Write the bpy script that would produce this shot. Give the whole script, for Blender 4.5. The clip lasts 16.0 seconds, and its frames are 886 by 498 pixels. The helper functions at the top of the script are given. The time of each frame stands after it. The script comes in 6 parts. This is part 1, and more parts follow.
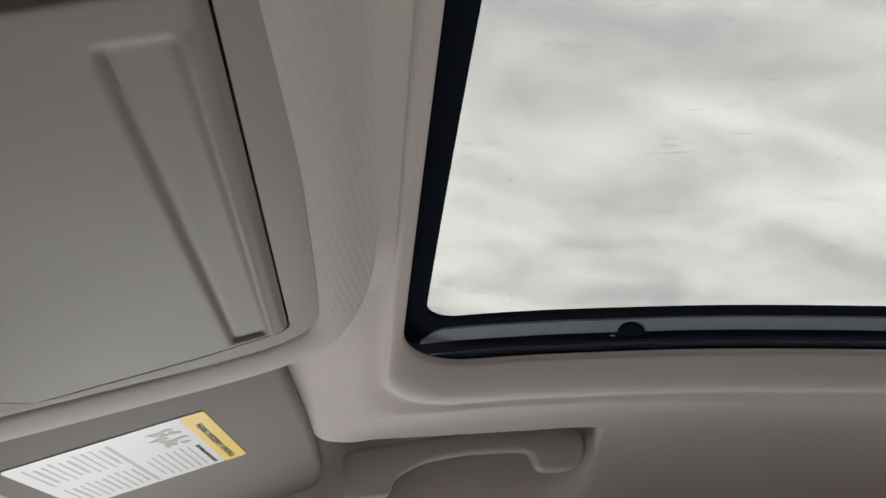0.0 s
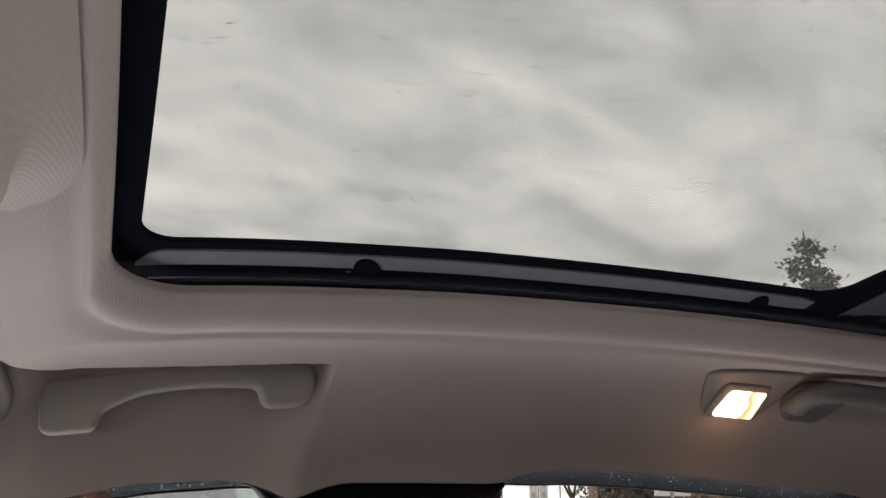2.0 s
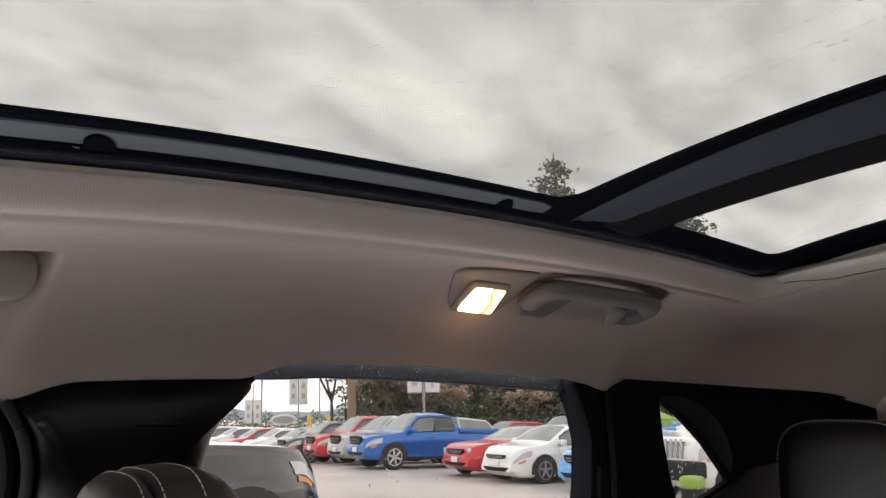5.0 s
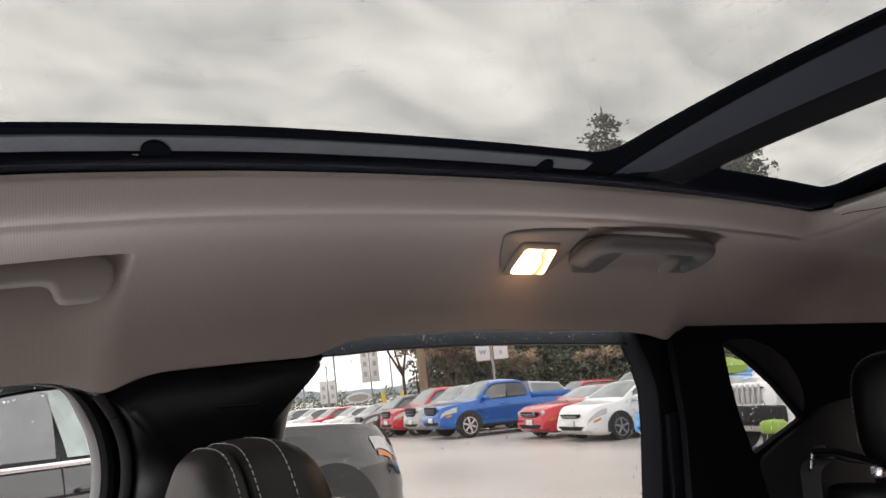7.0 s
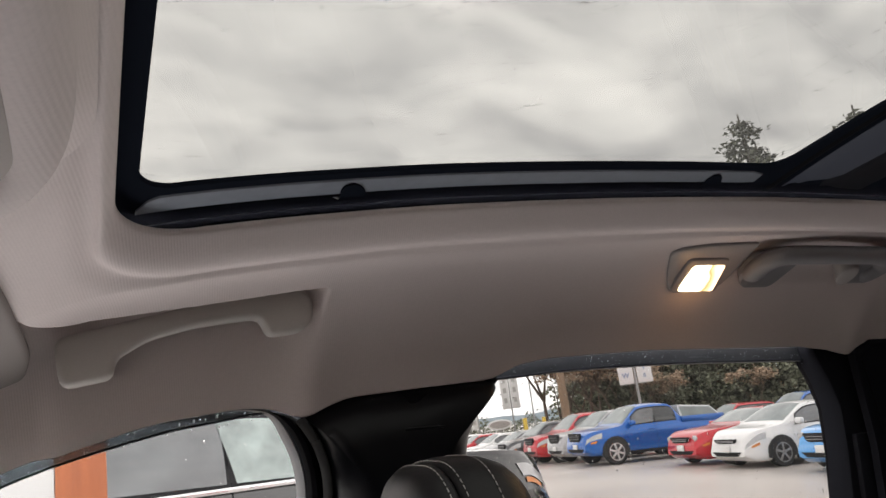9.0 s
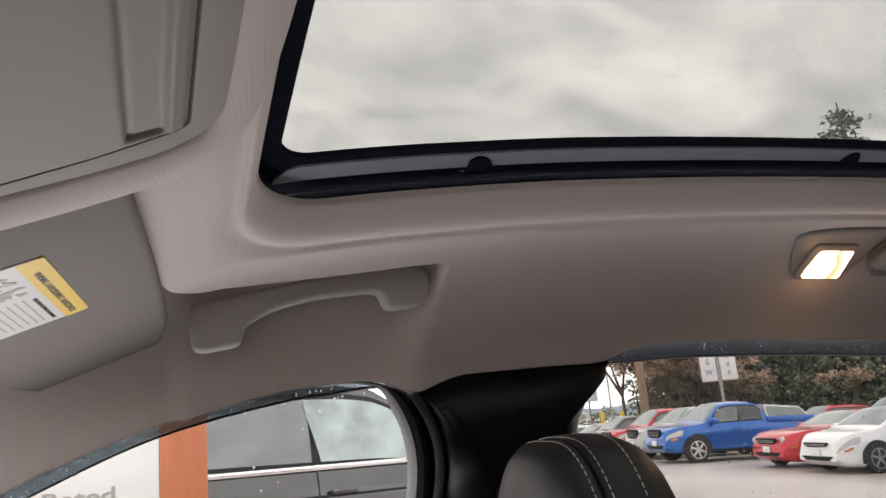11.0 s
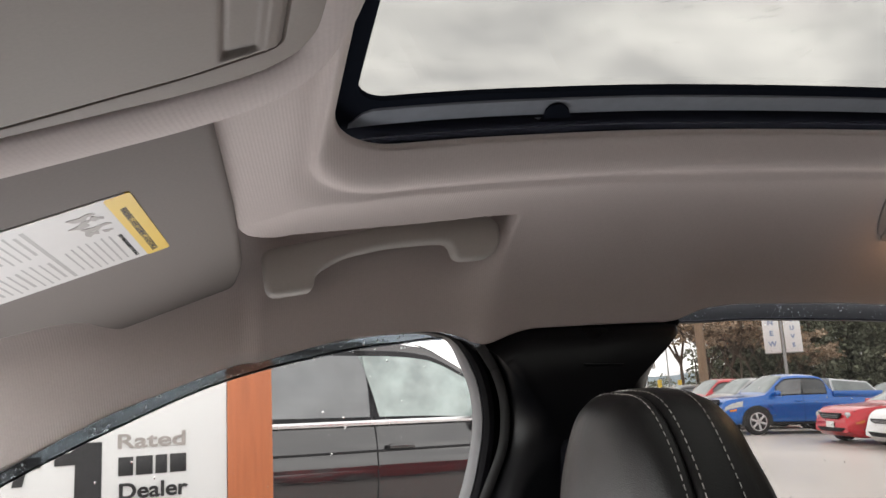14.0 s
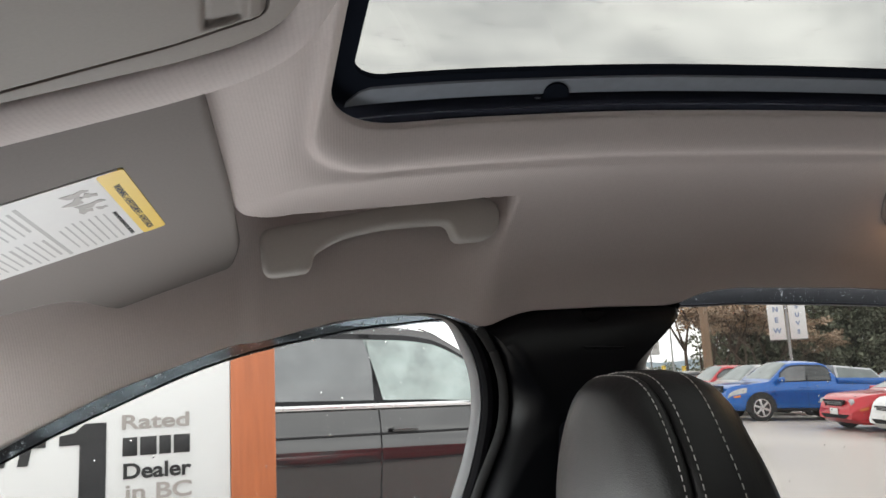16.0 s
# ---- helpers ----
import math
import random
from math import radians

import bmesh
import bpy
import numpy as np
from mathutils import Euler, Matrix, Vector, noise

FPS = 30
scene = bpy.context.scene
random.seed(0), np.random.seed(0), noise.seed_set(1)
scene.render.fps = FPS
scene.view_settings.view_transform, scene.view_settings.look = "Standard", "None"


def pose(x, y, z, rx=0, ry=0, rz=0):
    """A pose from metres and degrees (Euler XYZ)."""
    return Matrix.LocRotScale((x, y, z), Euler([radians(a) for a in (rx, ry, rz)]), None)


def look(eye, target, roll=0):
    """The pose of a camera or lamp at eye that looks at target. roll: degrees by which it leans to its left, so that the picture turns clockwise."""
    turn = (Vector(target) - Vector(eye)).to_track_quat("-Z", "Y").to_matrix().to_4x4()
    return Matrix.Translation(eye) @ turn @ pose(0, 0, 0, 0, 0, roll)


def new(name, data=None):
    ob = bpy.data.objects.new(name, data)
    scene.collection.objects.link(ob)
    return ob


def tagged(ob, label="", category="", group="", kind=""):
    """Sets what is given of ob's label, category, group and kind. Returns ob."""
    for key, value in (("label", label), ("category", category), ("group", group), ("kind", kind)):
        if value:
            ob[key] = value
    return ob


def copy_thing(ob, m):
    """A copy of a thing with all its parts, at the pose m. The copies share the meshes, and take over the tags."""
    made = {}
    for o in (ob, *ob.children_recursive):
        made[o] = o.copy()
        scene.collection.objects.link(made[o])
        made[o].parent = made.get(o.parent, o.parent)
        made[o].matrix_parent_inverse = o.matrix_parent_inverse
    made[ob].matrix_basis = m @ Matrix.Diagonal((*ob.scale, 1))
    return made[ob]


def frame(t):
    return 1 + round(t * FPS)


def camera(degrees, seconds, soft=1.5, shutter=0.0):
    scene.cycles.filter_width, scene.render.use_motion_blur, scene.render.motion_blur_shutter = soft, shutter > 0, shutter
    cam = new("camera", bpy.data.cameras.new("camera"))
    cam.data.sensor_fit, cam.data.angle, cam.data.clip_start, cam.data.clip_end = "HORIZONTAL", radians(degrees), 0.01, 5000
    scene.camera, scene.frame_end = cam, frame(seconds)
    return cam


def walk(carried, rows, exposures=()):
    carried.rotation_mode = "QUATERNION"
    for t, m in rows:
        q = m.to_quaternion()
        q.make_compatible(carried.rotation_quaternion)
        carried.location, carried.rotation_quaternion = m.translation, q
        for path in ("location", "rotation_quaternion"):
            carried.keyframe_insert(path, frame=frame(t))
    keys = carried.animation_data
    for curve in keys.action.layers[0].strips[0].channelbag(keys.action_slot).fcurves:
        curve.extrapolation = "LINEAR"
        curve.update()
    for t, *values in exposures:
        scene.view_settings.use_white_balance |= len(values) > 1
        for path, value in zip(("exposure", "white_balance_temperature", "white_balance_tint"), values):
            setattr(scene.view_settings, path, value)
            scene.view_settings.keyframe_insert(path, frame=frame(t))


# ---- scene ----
cam = camera(61.7, 16.0)
PATH = [
    (0, (-0.016, -0.161, 1.544), (0.089, 1.679, 2.32), 4.4),
    (0.5, (-0.011, -0.156, 1.54), (0.286, 1.665, 2.313), 4.1),
    (1, (0.003, -0.16, 1.545), (0.443, 1.642, 2.293), 3.7),
    (1.5, (0.006, -0.153, 1.545), (0.564, 1.632, 2.254), 3.4),
    (2, (0.023, -0.143, 1.546), (0.713, 1.61, 2.217), 3.2),
    (2.5, (0.031, -0.123, 1.532), (0.871, 1.575, 2.173), 3.2),
    (3, (0.057, -0.097, 1.54), (1.065, 1.525, 2.135), 3.4),
    (3.5, (0.059, -0.098, 1.545), (1.189, 1.457, 2.097), 3.9),
    (4, (0.052, -0.112, 1.544), (1.27, 1.388, 2.062), 3.3),
    (6.5, (0.035, -0.153, 1.528), (1.222, 1.414, 1.894), -3.2),
    (7, (0.033, -0.16, 1.53), (1.178, 1.436, 1.904), -4.3),
    (7.5, (0.026, -0.173, 1.533), (1.104, 1.463, 1.933), -5.1),
    (8, (0.015, -0.181, 1.535), (1.012, 1.499, 1.966), -5.5),
    (8.5, (-0.002, -0.169, 1.531), (0.913, 1.551, 1.985), -5.4),
    (9, (-0.017, -0.163, 1.527), (0.817, 1.593, 1.997), -5.1),
    (9.5, (-0.04, -0.159, 1.525), (0.73, 1.623, 2.004), -4.7),
    (12, (-0.053, -0.129, 1.515), (0.523, 1.74, 1.933), -1.5),
    (12.5, (-0.053, -0.127, 1.514), (0.494, 1.755, 1.911), -1.3),
    (13, (-0.05, -0.133, 1.514), (0.474, 1.759, 1.897), -1.1),
    (13.5, (-0.057, -0.129, 1.512), (0.448, 1.771, 1.882), -0.7),
    (14, (-0.061, -0.127, 1.509), (0.431, 1.777, 1.87), -0.4),
    (14.5, (-0.057, -0.121, 1.51), (0.428, 1.787, 1.861), -0.1),
    (15, (-0.054, -0.122, 1.51), (0.427, 1.789, 1.851), -0.0),
    (15.5, (-0.057, -0.123, 1.511), (0.42, 1.791, 1.841), 0.0),
    (16, (-0.054, -0.125, 1.506), (0.426, 1.79, 1.827), 0.0),
]
SKY, LAMP_WATTS = 24.0, 0.05
EXPOSURE = [(0.0, 0.58, 6300, 6), (0.5, 0.53, 6600, 11), (1.0, 0.39, 6500, 11), (2.0, 0.29, 6500, 11), (4.0, 0.48, 6500, 11), (7.0, 0.56, 6500, 12), (9.0, 0.52, 6500, 12), (13.0, 0.53, 6500, 12), (14.5, 0.54, 6450, 10), (16.0, 0.56, 6300, 7)]
walk(cam, [(t, look(eye, target, roll)) for t, eye, target, roll in PATH], EXPOSURE)

# ---- sky, sun ----
world = bpy.data.worlds.new("overcast_sky")
scene.world = world
world.use_nodes = True
wn, wl = world.node_tree.nodes, world.node_tree.links
wn.clear()
SUN_UP, SUN_ROUND = radians(42), radians(60)
w_out = wn.new("ShaderNodeOutputWorld")
w_sky = wn.new("ShaderNodeTexSky")
w_sky.sky_type, w_sky.sun_disc, w_sky.sun_elevation, w_sky.sun_rotation = "NISHITA", False, SUN_UP, SUN_ROUND
w_clear = wn.new("ShaderNodeBackground")
w_clear.inputs["Strength"].default_value = 0.08
wl.new(w_sky.outputs[0], w_clear.inputs["Color"])
w_dir = wn.new("ShaderNodeTexCoord")
w_sep = wn.new("ShaderNodeSeparateXYZ")
wl.new(w_dir.outputs["Generated"], w_sep.inputs[0])
w_up = wn.new("ShaderNodeMath")
w_up.operation, w_up.inputs[1].default_value = "ADD", 0.16
wl.new(w_sep.outputs["Z"], w_up.inputs[0])
w_div = []
for axis in "XY":
    d = wn.new("ShaderNodeMath")
    d.operation = "DIVIDE"
    wl.new(w_sep.outputs[axis], d.inputs[0])
    wl.new(w_up.outputs[0], d.inputs[1])
    w_div.append(d)
w_plane = wn.new("ShaderNodeCombineXYZ")
wl.new(w_div[0].outputs[0], w_plane.inputs[0])
wl.new(w_div[1].outputs[0], w_plane.inputs[1])


def cloud_layer(turn, stretch, scale, detail, rough, distort):
    m = wn.new("ShaderNodeMapping")
    m.inputs["Rotation"].default_value = (0, 0, radians(turn))
    m.inputs["Scale"].default_value = stretch
    wl.new(w_plane.outputs[0], m.inputs[0])
    n = wn.new("ShaderNodeTexNoise")
    n.inputs["Scale"].default_value, n.inputs["Detail"].default_value = scale, detail
    n.inputs["Roughness"].default_value, n.inputs["Distortion"].default_value = rough, distort
    wl.new(m.outputs[0], n.inputs["Vector"])
    return n.outputs["Fac"]


w_big = cloud_layer(-30, (0.85, 1.3, 1), 1.5, 4, 0.5, 0.4)
w_fine = cloud_layer(-42, (0.85, 1.35, 1), 3.6, 7, 0.56, 0.4)
w_mix = wn.new("ShaderNodeMix")
w_mix.inputs["Factor"].default_value = 0.50
wl.new(w_big, w_mix.inputs["A"])
wl.new(w_fine, w_mix.inputs["B"])
w_ramp = wn.new("ShaderNodeValToRGB")
w_ramp.color_ramp.elements[0].position, w_ramp.color_ramp.elements[0].color = 0.37, (0.40, 0.405, 0.405, 1)
w_ramp.color_ramp.elements[1].position, w_ramp.color_ramp.elements[1].color = 0.64, (0.80, 0.80, 0.765, 1)
wl.new(w_mix.outputs["Result"], w_ramp.inputs[0])
w_cloud = wn.new("ShaderNodeBackground")
w_cloud.inputs["Strength"].default_value = SKY
wl.new(w_ramp.outputs[0], w_cloud.inputs["Color"])
w_both = wn.new("ShaderNodeMixShader")
w_both.inputs[0].default_value = 0.93
wl.new(w_clear.outputs[0], w_both.inputs[1])
wl.new(w_cloud.outputs[0], w_both.inputs[2])
wl.new(w_both.outputs[0], w_out.inputs[0])

sun = new("sun", bpy.data.lights.new("sun", "SUN"))
sun.data.energy, sun.data.angle, sun.data.color = 0.8, radians(25), (1.0, 0.96, 0.9)
sun.matrix_basis = look((math.sin(SUN_ROUND) * math.cos(SUN_UP) * 30, math.cos(SUN_ROUND) * math.cos(SUN_UP) * 30, math.sin(SUN_UP) * 30), (0, 0, 0))


def window_fill(name, at, towards, wide, high, watts):
    """An added area lamp for daylight off the wet ground, low in a side window."""
    ob = new(name, bpy.data.lights.new(name, "AREA"))
    ob.data.shape, ob.data.size, ob.data.size_y, ob.data.energy, ob.data.color = "RECTANGLE", wide, high, watts, (0.985, 0.985, 0.985)
    ob.matrix_basis = look(at, towards)
    return ob


window_fill("front_window_light", (-0.06, 0.668, 1.20), (-0.06, 0.20, 1.155), 0.44, 0.18, 3.5)
window_fill("rear_window_light", (0.71, 0.668, 1.20), (0.72, 0.20, 1.155), 0.44, 0.18, 2.2)

# ---- materials ----
def surface(name, colour, rough=0.5, metal=0.0, vary=0.12, vary_scale=8.0, grain=0.06, grain_scale=120.0, bump=0.0, bump_scale=300.0, weave=0.0, weave_size=0.0028,
            specular=0.5, coat=0.0, by_object=0.0, rough_vary=0.1, stretch=(1, 1, 1), depth=0.0006):
    """A procedural surface: its colour varied at two scales, with fine relief."""
    m = bpy.data.materials.new(name)
    m.use_nodes = True
    n, l = m.node_tree.nodes, m.node_tree.links
    p = n["Principled BSDF"]
    p.inputs["Metallic"].default_value = metal
    p.inputs["Specular IOR Level"].default_value = specular
    p.inputs["Coat Weight"].default_value = coat
    p.inputs["Coat Roughness"].default_value = 0.05
    at = n.new("ShaderNodeTexCoord")
    place = n.new("ShaderNodeMapping")
    place.inputs["Scale"].default_value = stretch
    l.new(at.outputs["Object"], place.inputs[0])

    def noise_tex(scale, detail):
        t = n.new("ShaderNodeTexNoise")
        t.inputs["Scale"].default_value, t.inputs["Detail"].default_value = scale, detail
        l.new(place.outputs[0], t.inputs["Vector"])
        return t.outputs["Fac"]

    def times(socket, amount):
        """1 - amount/2 ... 1 + amount/2"""
        t = n.new("ShaderNodeMapRange")
        t.inputs["From Min"].default_value, t.inputs["From Max"].default_value = 0.3, 0.7
        t.inputs["To Min"].default_value, t.inputs["To Max"].default_value = 1 - amount / 2, 1 + amount / 2
        l.new(socket, t.inputs["Value"])
        return t.outputs[0]

    def product(a, b):
        t = n.new("ShaderNodeMath")
        t.operation = "MULTIPLY"
        l.new(a, t.inputs[0])
        l.new(b, t.inputs[1])
        return t.outputs[0]

    large = noise_tex(vary_scale, 4)
    value = product(times(large, vary), times(noise_tex(grain_scale, 2), grain))
    if by_object:
        info = n.new("ShaderNodeObjectInfo")
        value = product(value, times(info.outputs["Random"], by_object))
    height = None
    if weave:
        waves = []
        for turn in (7, -52):
            wm = n.new("ShaderNodeMapping")
            wm.inputs["Rotation"].default_value = (radians(20), 0, radians(turn))
            l.new(at.outputs["Object"], wm.inputs[0])
            wv = n.new("ShaderNodeTexWave")
            wv.inputs["Scale"].default_value = 2 * math.pi / 20 / weave_size
            wv.inputs["Distortion"].default_value, wv.inputs["Detail"].default_value = 0.4, 0
            l.new(wm.outputs[0], wv.inputs["Vector"])
            waves.append(wv.outputs["Fac"])
        both = n.new("ShaderNodeMath")
        both.operation, both.inputs[1].default_value = "MULTIPLY_ADD", 0.45
        l.new(waves[1], both.inputs[0])
        l.new(waves[0], both.inputs[2])
        height = both.outputs[0]
        dark = n.new("ShaderNodeMapRange")
        dark.inputs["To Min"].default_value, dark.inputs["To Max"].default_value = 1 - weave, 1.0
        l.new(height, dark.inputs["Value"])
        value = product(value, dark.outputs[0])
    tint = n.new("ShaderNodeMix")
    tint.data_type, tint.blend_type = "RGBA", "MULTIPLY"
    tint.inputs["Factor"].default_value = 1.0
    tint.inputs["A"].default_value = (*colour, 1)
    l.new(value, tint.inputs["B"])
    l.new(tint.outputs["Result"], p.inputs["Base Color"])
    r = n.new("ShaderNodeMapRange")
    r.inputs["To Min"].default_value, r.inputs["To Max"].default_value = max(0.0, rough - rough_vary), min(1.0, rough + rough_vary)
    l.new(large, r.inputs["Value"])
    l.new(r.outputs[0], p.inputs["Roughness"])
    if bump or weave:
        b = n.new("ShaderNodeBump")
        b.inputs["Strength"].default_value = max(bump, 0.16 if weave else 0)
        b.inputs["Distance"].default_value = depth
        l.new(height if weave else noise_tex(bump_scale, 3), b.inputs["Height"])
        l.new(b.outputs[0], p.inputs["Normal"])
    return m


def pane_material(name, tint, gloss=1.0, rough=0.0, film=0.0):
    """Thin glass: what is behind it, tinted, under a Fresnel gloss."""
    m = bpy.data.materials.new(name)
    m.use_nodes = True
    n, l = m.node_tree.nodes, m.node_tree.links
    n.remove(n["Principled BSDF"])
    clear, shine, mix, facing = n.new("ShaderNodeBsdfTransparent"), n.new("ShaderNodeBsdfGlossy"), n.new("ShaderNodeMixShader"), n.new("ShaderNodeLayerWeight")
    clear.inputs[0].default_value = (*tint, 1)
    shine.inputs["Roughness"].default_value = rough
    shine.inputs["Color"].default_value = (gloss, gloss, gloss, 1)
    power, scale = n.new("ShaderNodeMath"), n.new("ShaderNodeMath")
    power.operation, power.inputs[1].default_value = "POWER", 4.5
    scale.operation, scale.inputs[1].default_value, scale.inputs[2].default_value = "MULTIPLY_ADD", 0.3, 0.008
    l.new(facing.outputs["Facing"], power.inputs[0])
    l.new(power.outputs[0], scale.inputs[0])
    l.new(scale.outputs[0], mix.inputs[0])
    l.new(clear.outputs[0], mix.inputs[1])
    l.new(shine.outputs[0], mix.inputs[2])
    if film:
        # haze of the wet pane: an even veil of daylight, added to lift the darks
        veil, both = n.new("ShaderNodeBsdfTranslucent"), n.new("ShaderNodeAddShader")
        veil.inputs["Color"].default_value = (film, film * 0.97, film * 0.95, 1)
        l.new(mix.outputs[0], both.inputs[0])
        l.new(veil.outputs[0], both.inputs[1])
        l.new(both.outputs[0], n["Material Output"].inputs[0])
    else:
        l.new(mix.outputs[0], n["Material Output"].inputs[0])
    return m


def water_material():
    m = bpy.data.materials.new("rain_water")
    m.use_nodes = True
    n, l = m.node_tree.nodes, m.node_tree.links
    n.remove(n["Principled BSDF"])
    g = n.new("ShaderNodeBsdfGlass")
    g.inputs["IOR"].default_value, g.inputs["Roughness"].default_value = 1.33, 0.0
    l.new(g.outputs[0], n["Material Output"].inputs[0])
    return m


def lit_bead_material():
    """A raindrop that passes the daylight behind it on in all directions."""
    m = bpy.data.materials.new("daylit_rain_bead")
    m.use_nodes = True
    n, l = m.node_tree.nodes, m.node_tree.links
    n.remove(n["Principled BSDF"])
    glow, clear, mix, noise = n.new("ShaderNodeBsdfTranslucent"), n.new("ShaderNodeBsdfTransparent"), n.new("ShaderNodeMixShader"), n.new("ShaderNodeTexNoise")
    glow.inputs["Color"].default_value = (0.74, 0.77, 0.79, 1)
    noise.inputs["Scale"].default_value = 320
    place = n.new("ShaderNodeTexCoord")
    l.new(place.outputs["Object"], noise.inputs["Vector"])
    l.new(noise.outputs["Fac"], mix.inputs[0])
    l.new(clear.outputs[0], mix.inputs[1])
    l.new(glow.outputs[0], mix.inputs[2])
    l.new(mix.outputs[0], n["Material Output"].inputs[0])
    return m


def film_material():
    """A thin film of rain: nearly clear, with a faint share of refraction."""
    m = bpy.data.materials.new("rain_film")
    m.use_nodes = True
    n, l = m.node_tree.nodes, m.node_tree.links
    n.remove(n["Principled BSDF"])
    clear, g, mix = n.new("ShaderNodeBsdfTransparent"), n.new("ShaderNodeBsdfGlass"), n.new("ShaderNodeMixShader")
    g.inputs["IOR"].default_value, g.inputs["Roughness"].default_value = 1.33, 0.0
    mix.inputs[0].default_value = 0.22
    l.new(clear.outputs[0], mix.inputs[1])
    l.new(g.outputs[0], mix.inputs[2])
    l.new(mix.outputs[0], n["Material Output"].inputs[0])
    return m


def lamp_material(name, colour, strength):
    m = bpy.data.materials.new(name)
    m.use_nodes = True
    n, l = m.node_tree.nodes, m.node_tree.links
    n.remove(n["Principled BSDF"])
    e = n.new("ShaderNodeEmission")
    at, blob, ramp, sep, add = n.new("ShaderNodeTexCoord"), n.new("ShaderNodeTexNoise"), n.new("ShaderNodeValToRGB"), n.new("ShaderNodeSeparateXYZ"), n.new("ShaderNodeMath")
    blob.inputs["Scale"].default_value = 14
    l.new(at.outputs["Object"], blob.inputs["Vector"])
    l.new(at.outputs["Object"], sep.inputs[0])
    add.operation, add.inputs[1].default_value = "MULTIPLY_ADD", 14.0
    l.new(sep.outputs["X"], add.inputs[0])
    l.new(blob.outputs["Fac"], add.inputs[2])
    stops = ramp.color_ramp.elements
    stops[0].position, stops[0].color = 0.56, (*colour, 1)
    stops[1].position, stops[1].color = 0.66, (0.17, 0.095, 0.035, 1)
    last = stops.new(0.80)
    last.color = (0.5, 0.36, 0.2, 1)
    l.new(add.outputs[0], ramp.inputs[0])
    l.new(ramp.outputs[0], e.inputs[0])
    e.inputs[1].default_value = strength
    l.new(e.outputs[0], n["Material Output"].inputs[0])
    return m


FABRIC = surface("knit_roof_fabric", (0.555, 0.488, 0.466), 0.9, vary=0.05, vary_scale=5, grain=0.05, grain_scale=400, weave=0.035, weave_size=0.0022, specular=0.15)
GREY_PLASTIC = surface("warm_grey_plastic", (0.318, 0.279, 0.256), 0.6, vary=0.04, grain=0.04, grain_scale=700, bump=0.15, bump_scale=1500, specular=0.10, depth=0.0003)
VISOR_VINYL = surface("grey_visor_vinyl", (0.215, 0.191, 0.180), 0.7, vary=0.05, grain=0.05, grain_scale=500, bump=0.2, bump_scale=900, specular=0.08, depth=0.0003)
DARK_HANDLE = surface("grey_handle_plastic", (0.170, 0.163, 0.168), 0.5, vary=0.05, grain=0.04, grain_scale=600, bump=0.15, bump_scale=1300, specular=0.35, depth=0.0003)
BLACK_TRIM = surface("black_grained_trim", (0.0085, 0.0086, 0.0108), 0.7, vary=0.2, grain=0.1, grain_scale=500, bump=0.25, bump_scale=900, specular=0.008, depth=0.0003)
PILLAR_TRIM = surface("black_pillar_trim", (0.0022, 0.0024, 0.0034), 0.30, vary=0.2, grain=0.1, grain_scale=500, bump=0.2, bump_scale=900, specular=0.20, depth=0.0003)
WET_FRAME = surface("wet_black_frame", (0.0085, 0.009, 0.0105), 0.45, vary=0.3, vary_scale=40, grain=0.3, grain_scale=300, specular=0.08)
BLACK_RUBBER = surface("black_rubber_seal", (0.005, 0.005, 0.006), 0.6, vary=0.2, grain=0.1, specular=0.02)
GREY_SEAL = surface("dark_grey_seal_lip", (0.036, 0.036, 0.037), 0.7, vary=0.1, grain=0.1, specular=0.04)
STRIP = surface("dark_grey_rail_face", (0.175, 0.187, 0.212), 0.6, vary=0.12, vary_scale=30, grain=0.06, specular=0.1)
FRIT = surface("black_ceramic_border", (0.0085, 0.0102, 0.0150), 0.6, vary=0.1, grain=0.02, specular=0.0)
RAIL = surface("dark_anodised_rail", (0.115, 0.125, 0.15), 0.5, metal=0.1, vary=0.15, vary_scale=30, grain=0.1)
BEAM_FACE = surface("dark_grey_beam_face", (0.060, 0.066, 0.086), 0.6, vary=0.1, grain=0.06, grain_scale=600, specular=0.1)
BEAM = surface("dark_roof_beam_cloth", (0.0072, 0.0075, 0.0105), 0.7, vary=0.1, grain=0.1, grain_scale=600, bump=0.2, bump_scale=800, specular=0.12)
LEATHER = surface("black_pebbled_leather", (0.0048, 0.0048, 0.0053), 0.37, vary=0.10, grain=0.1, grain_scale=500, bump=0.40, bump_scale=900, specular=0.34, rough_vary=0.04, depth=0.0008)
THREAD = surface("pale_grey_thread", (0.40, 0.39, 0.375), 0.8, vary=0.1, grain=0.2)
CHROME = surface("satin_metal", (0.62, 0.62, 0.63), 0.25, metal=1.0, vary=0.08, grain=0.03)
WEBBING = surface("black_belt_webbing", (0.045, 0.045, 0.048), 0.75, vary=0.1, grain=0.15, grain_scale=900, bump=0.4, bump_scale=1200)
LABEL_WHITE = surface("white_label_film", (0.64, 0.62, 0.605), 0.45, vary=0.04, grain=0.02)
LABEL_YELLOW = surface("yellow_label_film", (0.78, 0.52, 0.06), 0.45, vary=0.04, grain=0.02)
INK = surface("black_print", (0.02, 0.02, 0.022), 0.5, vary=0.1)
GREY_INK = surface("grey_print", (0.36, 0.33, 0.31), 0.5, vary=0.06)
FAINT_INK = surface("faint_grey_print", (0.40, 0.385, 0.375), 0.5, vary=0.06)
BLUE_INK = surface("blue_print", (0.22, 0.27, 0.42), 0.5, vary=0.08)
SIGN_WHITE = surface("white_sign_sheet", (0.69, 0.69, 0.685), 0.35, vary=0.05, vary_scale=3, grain=0.02)
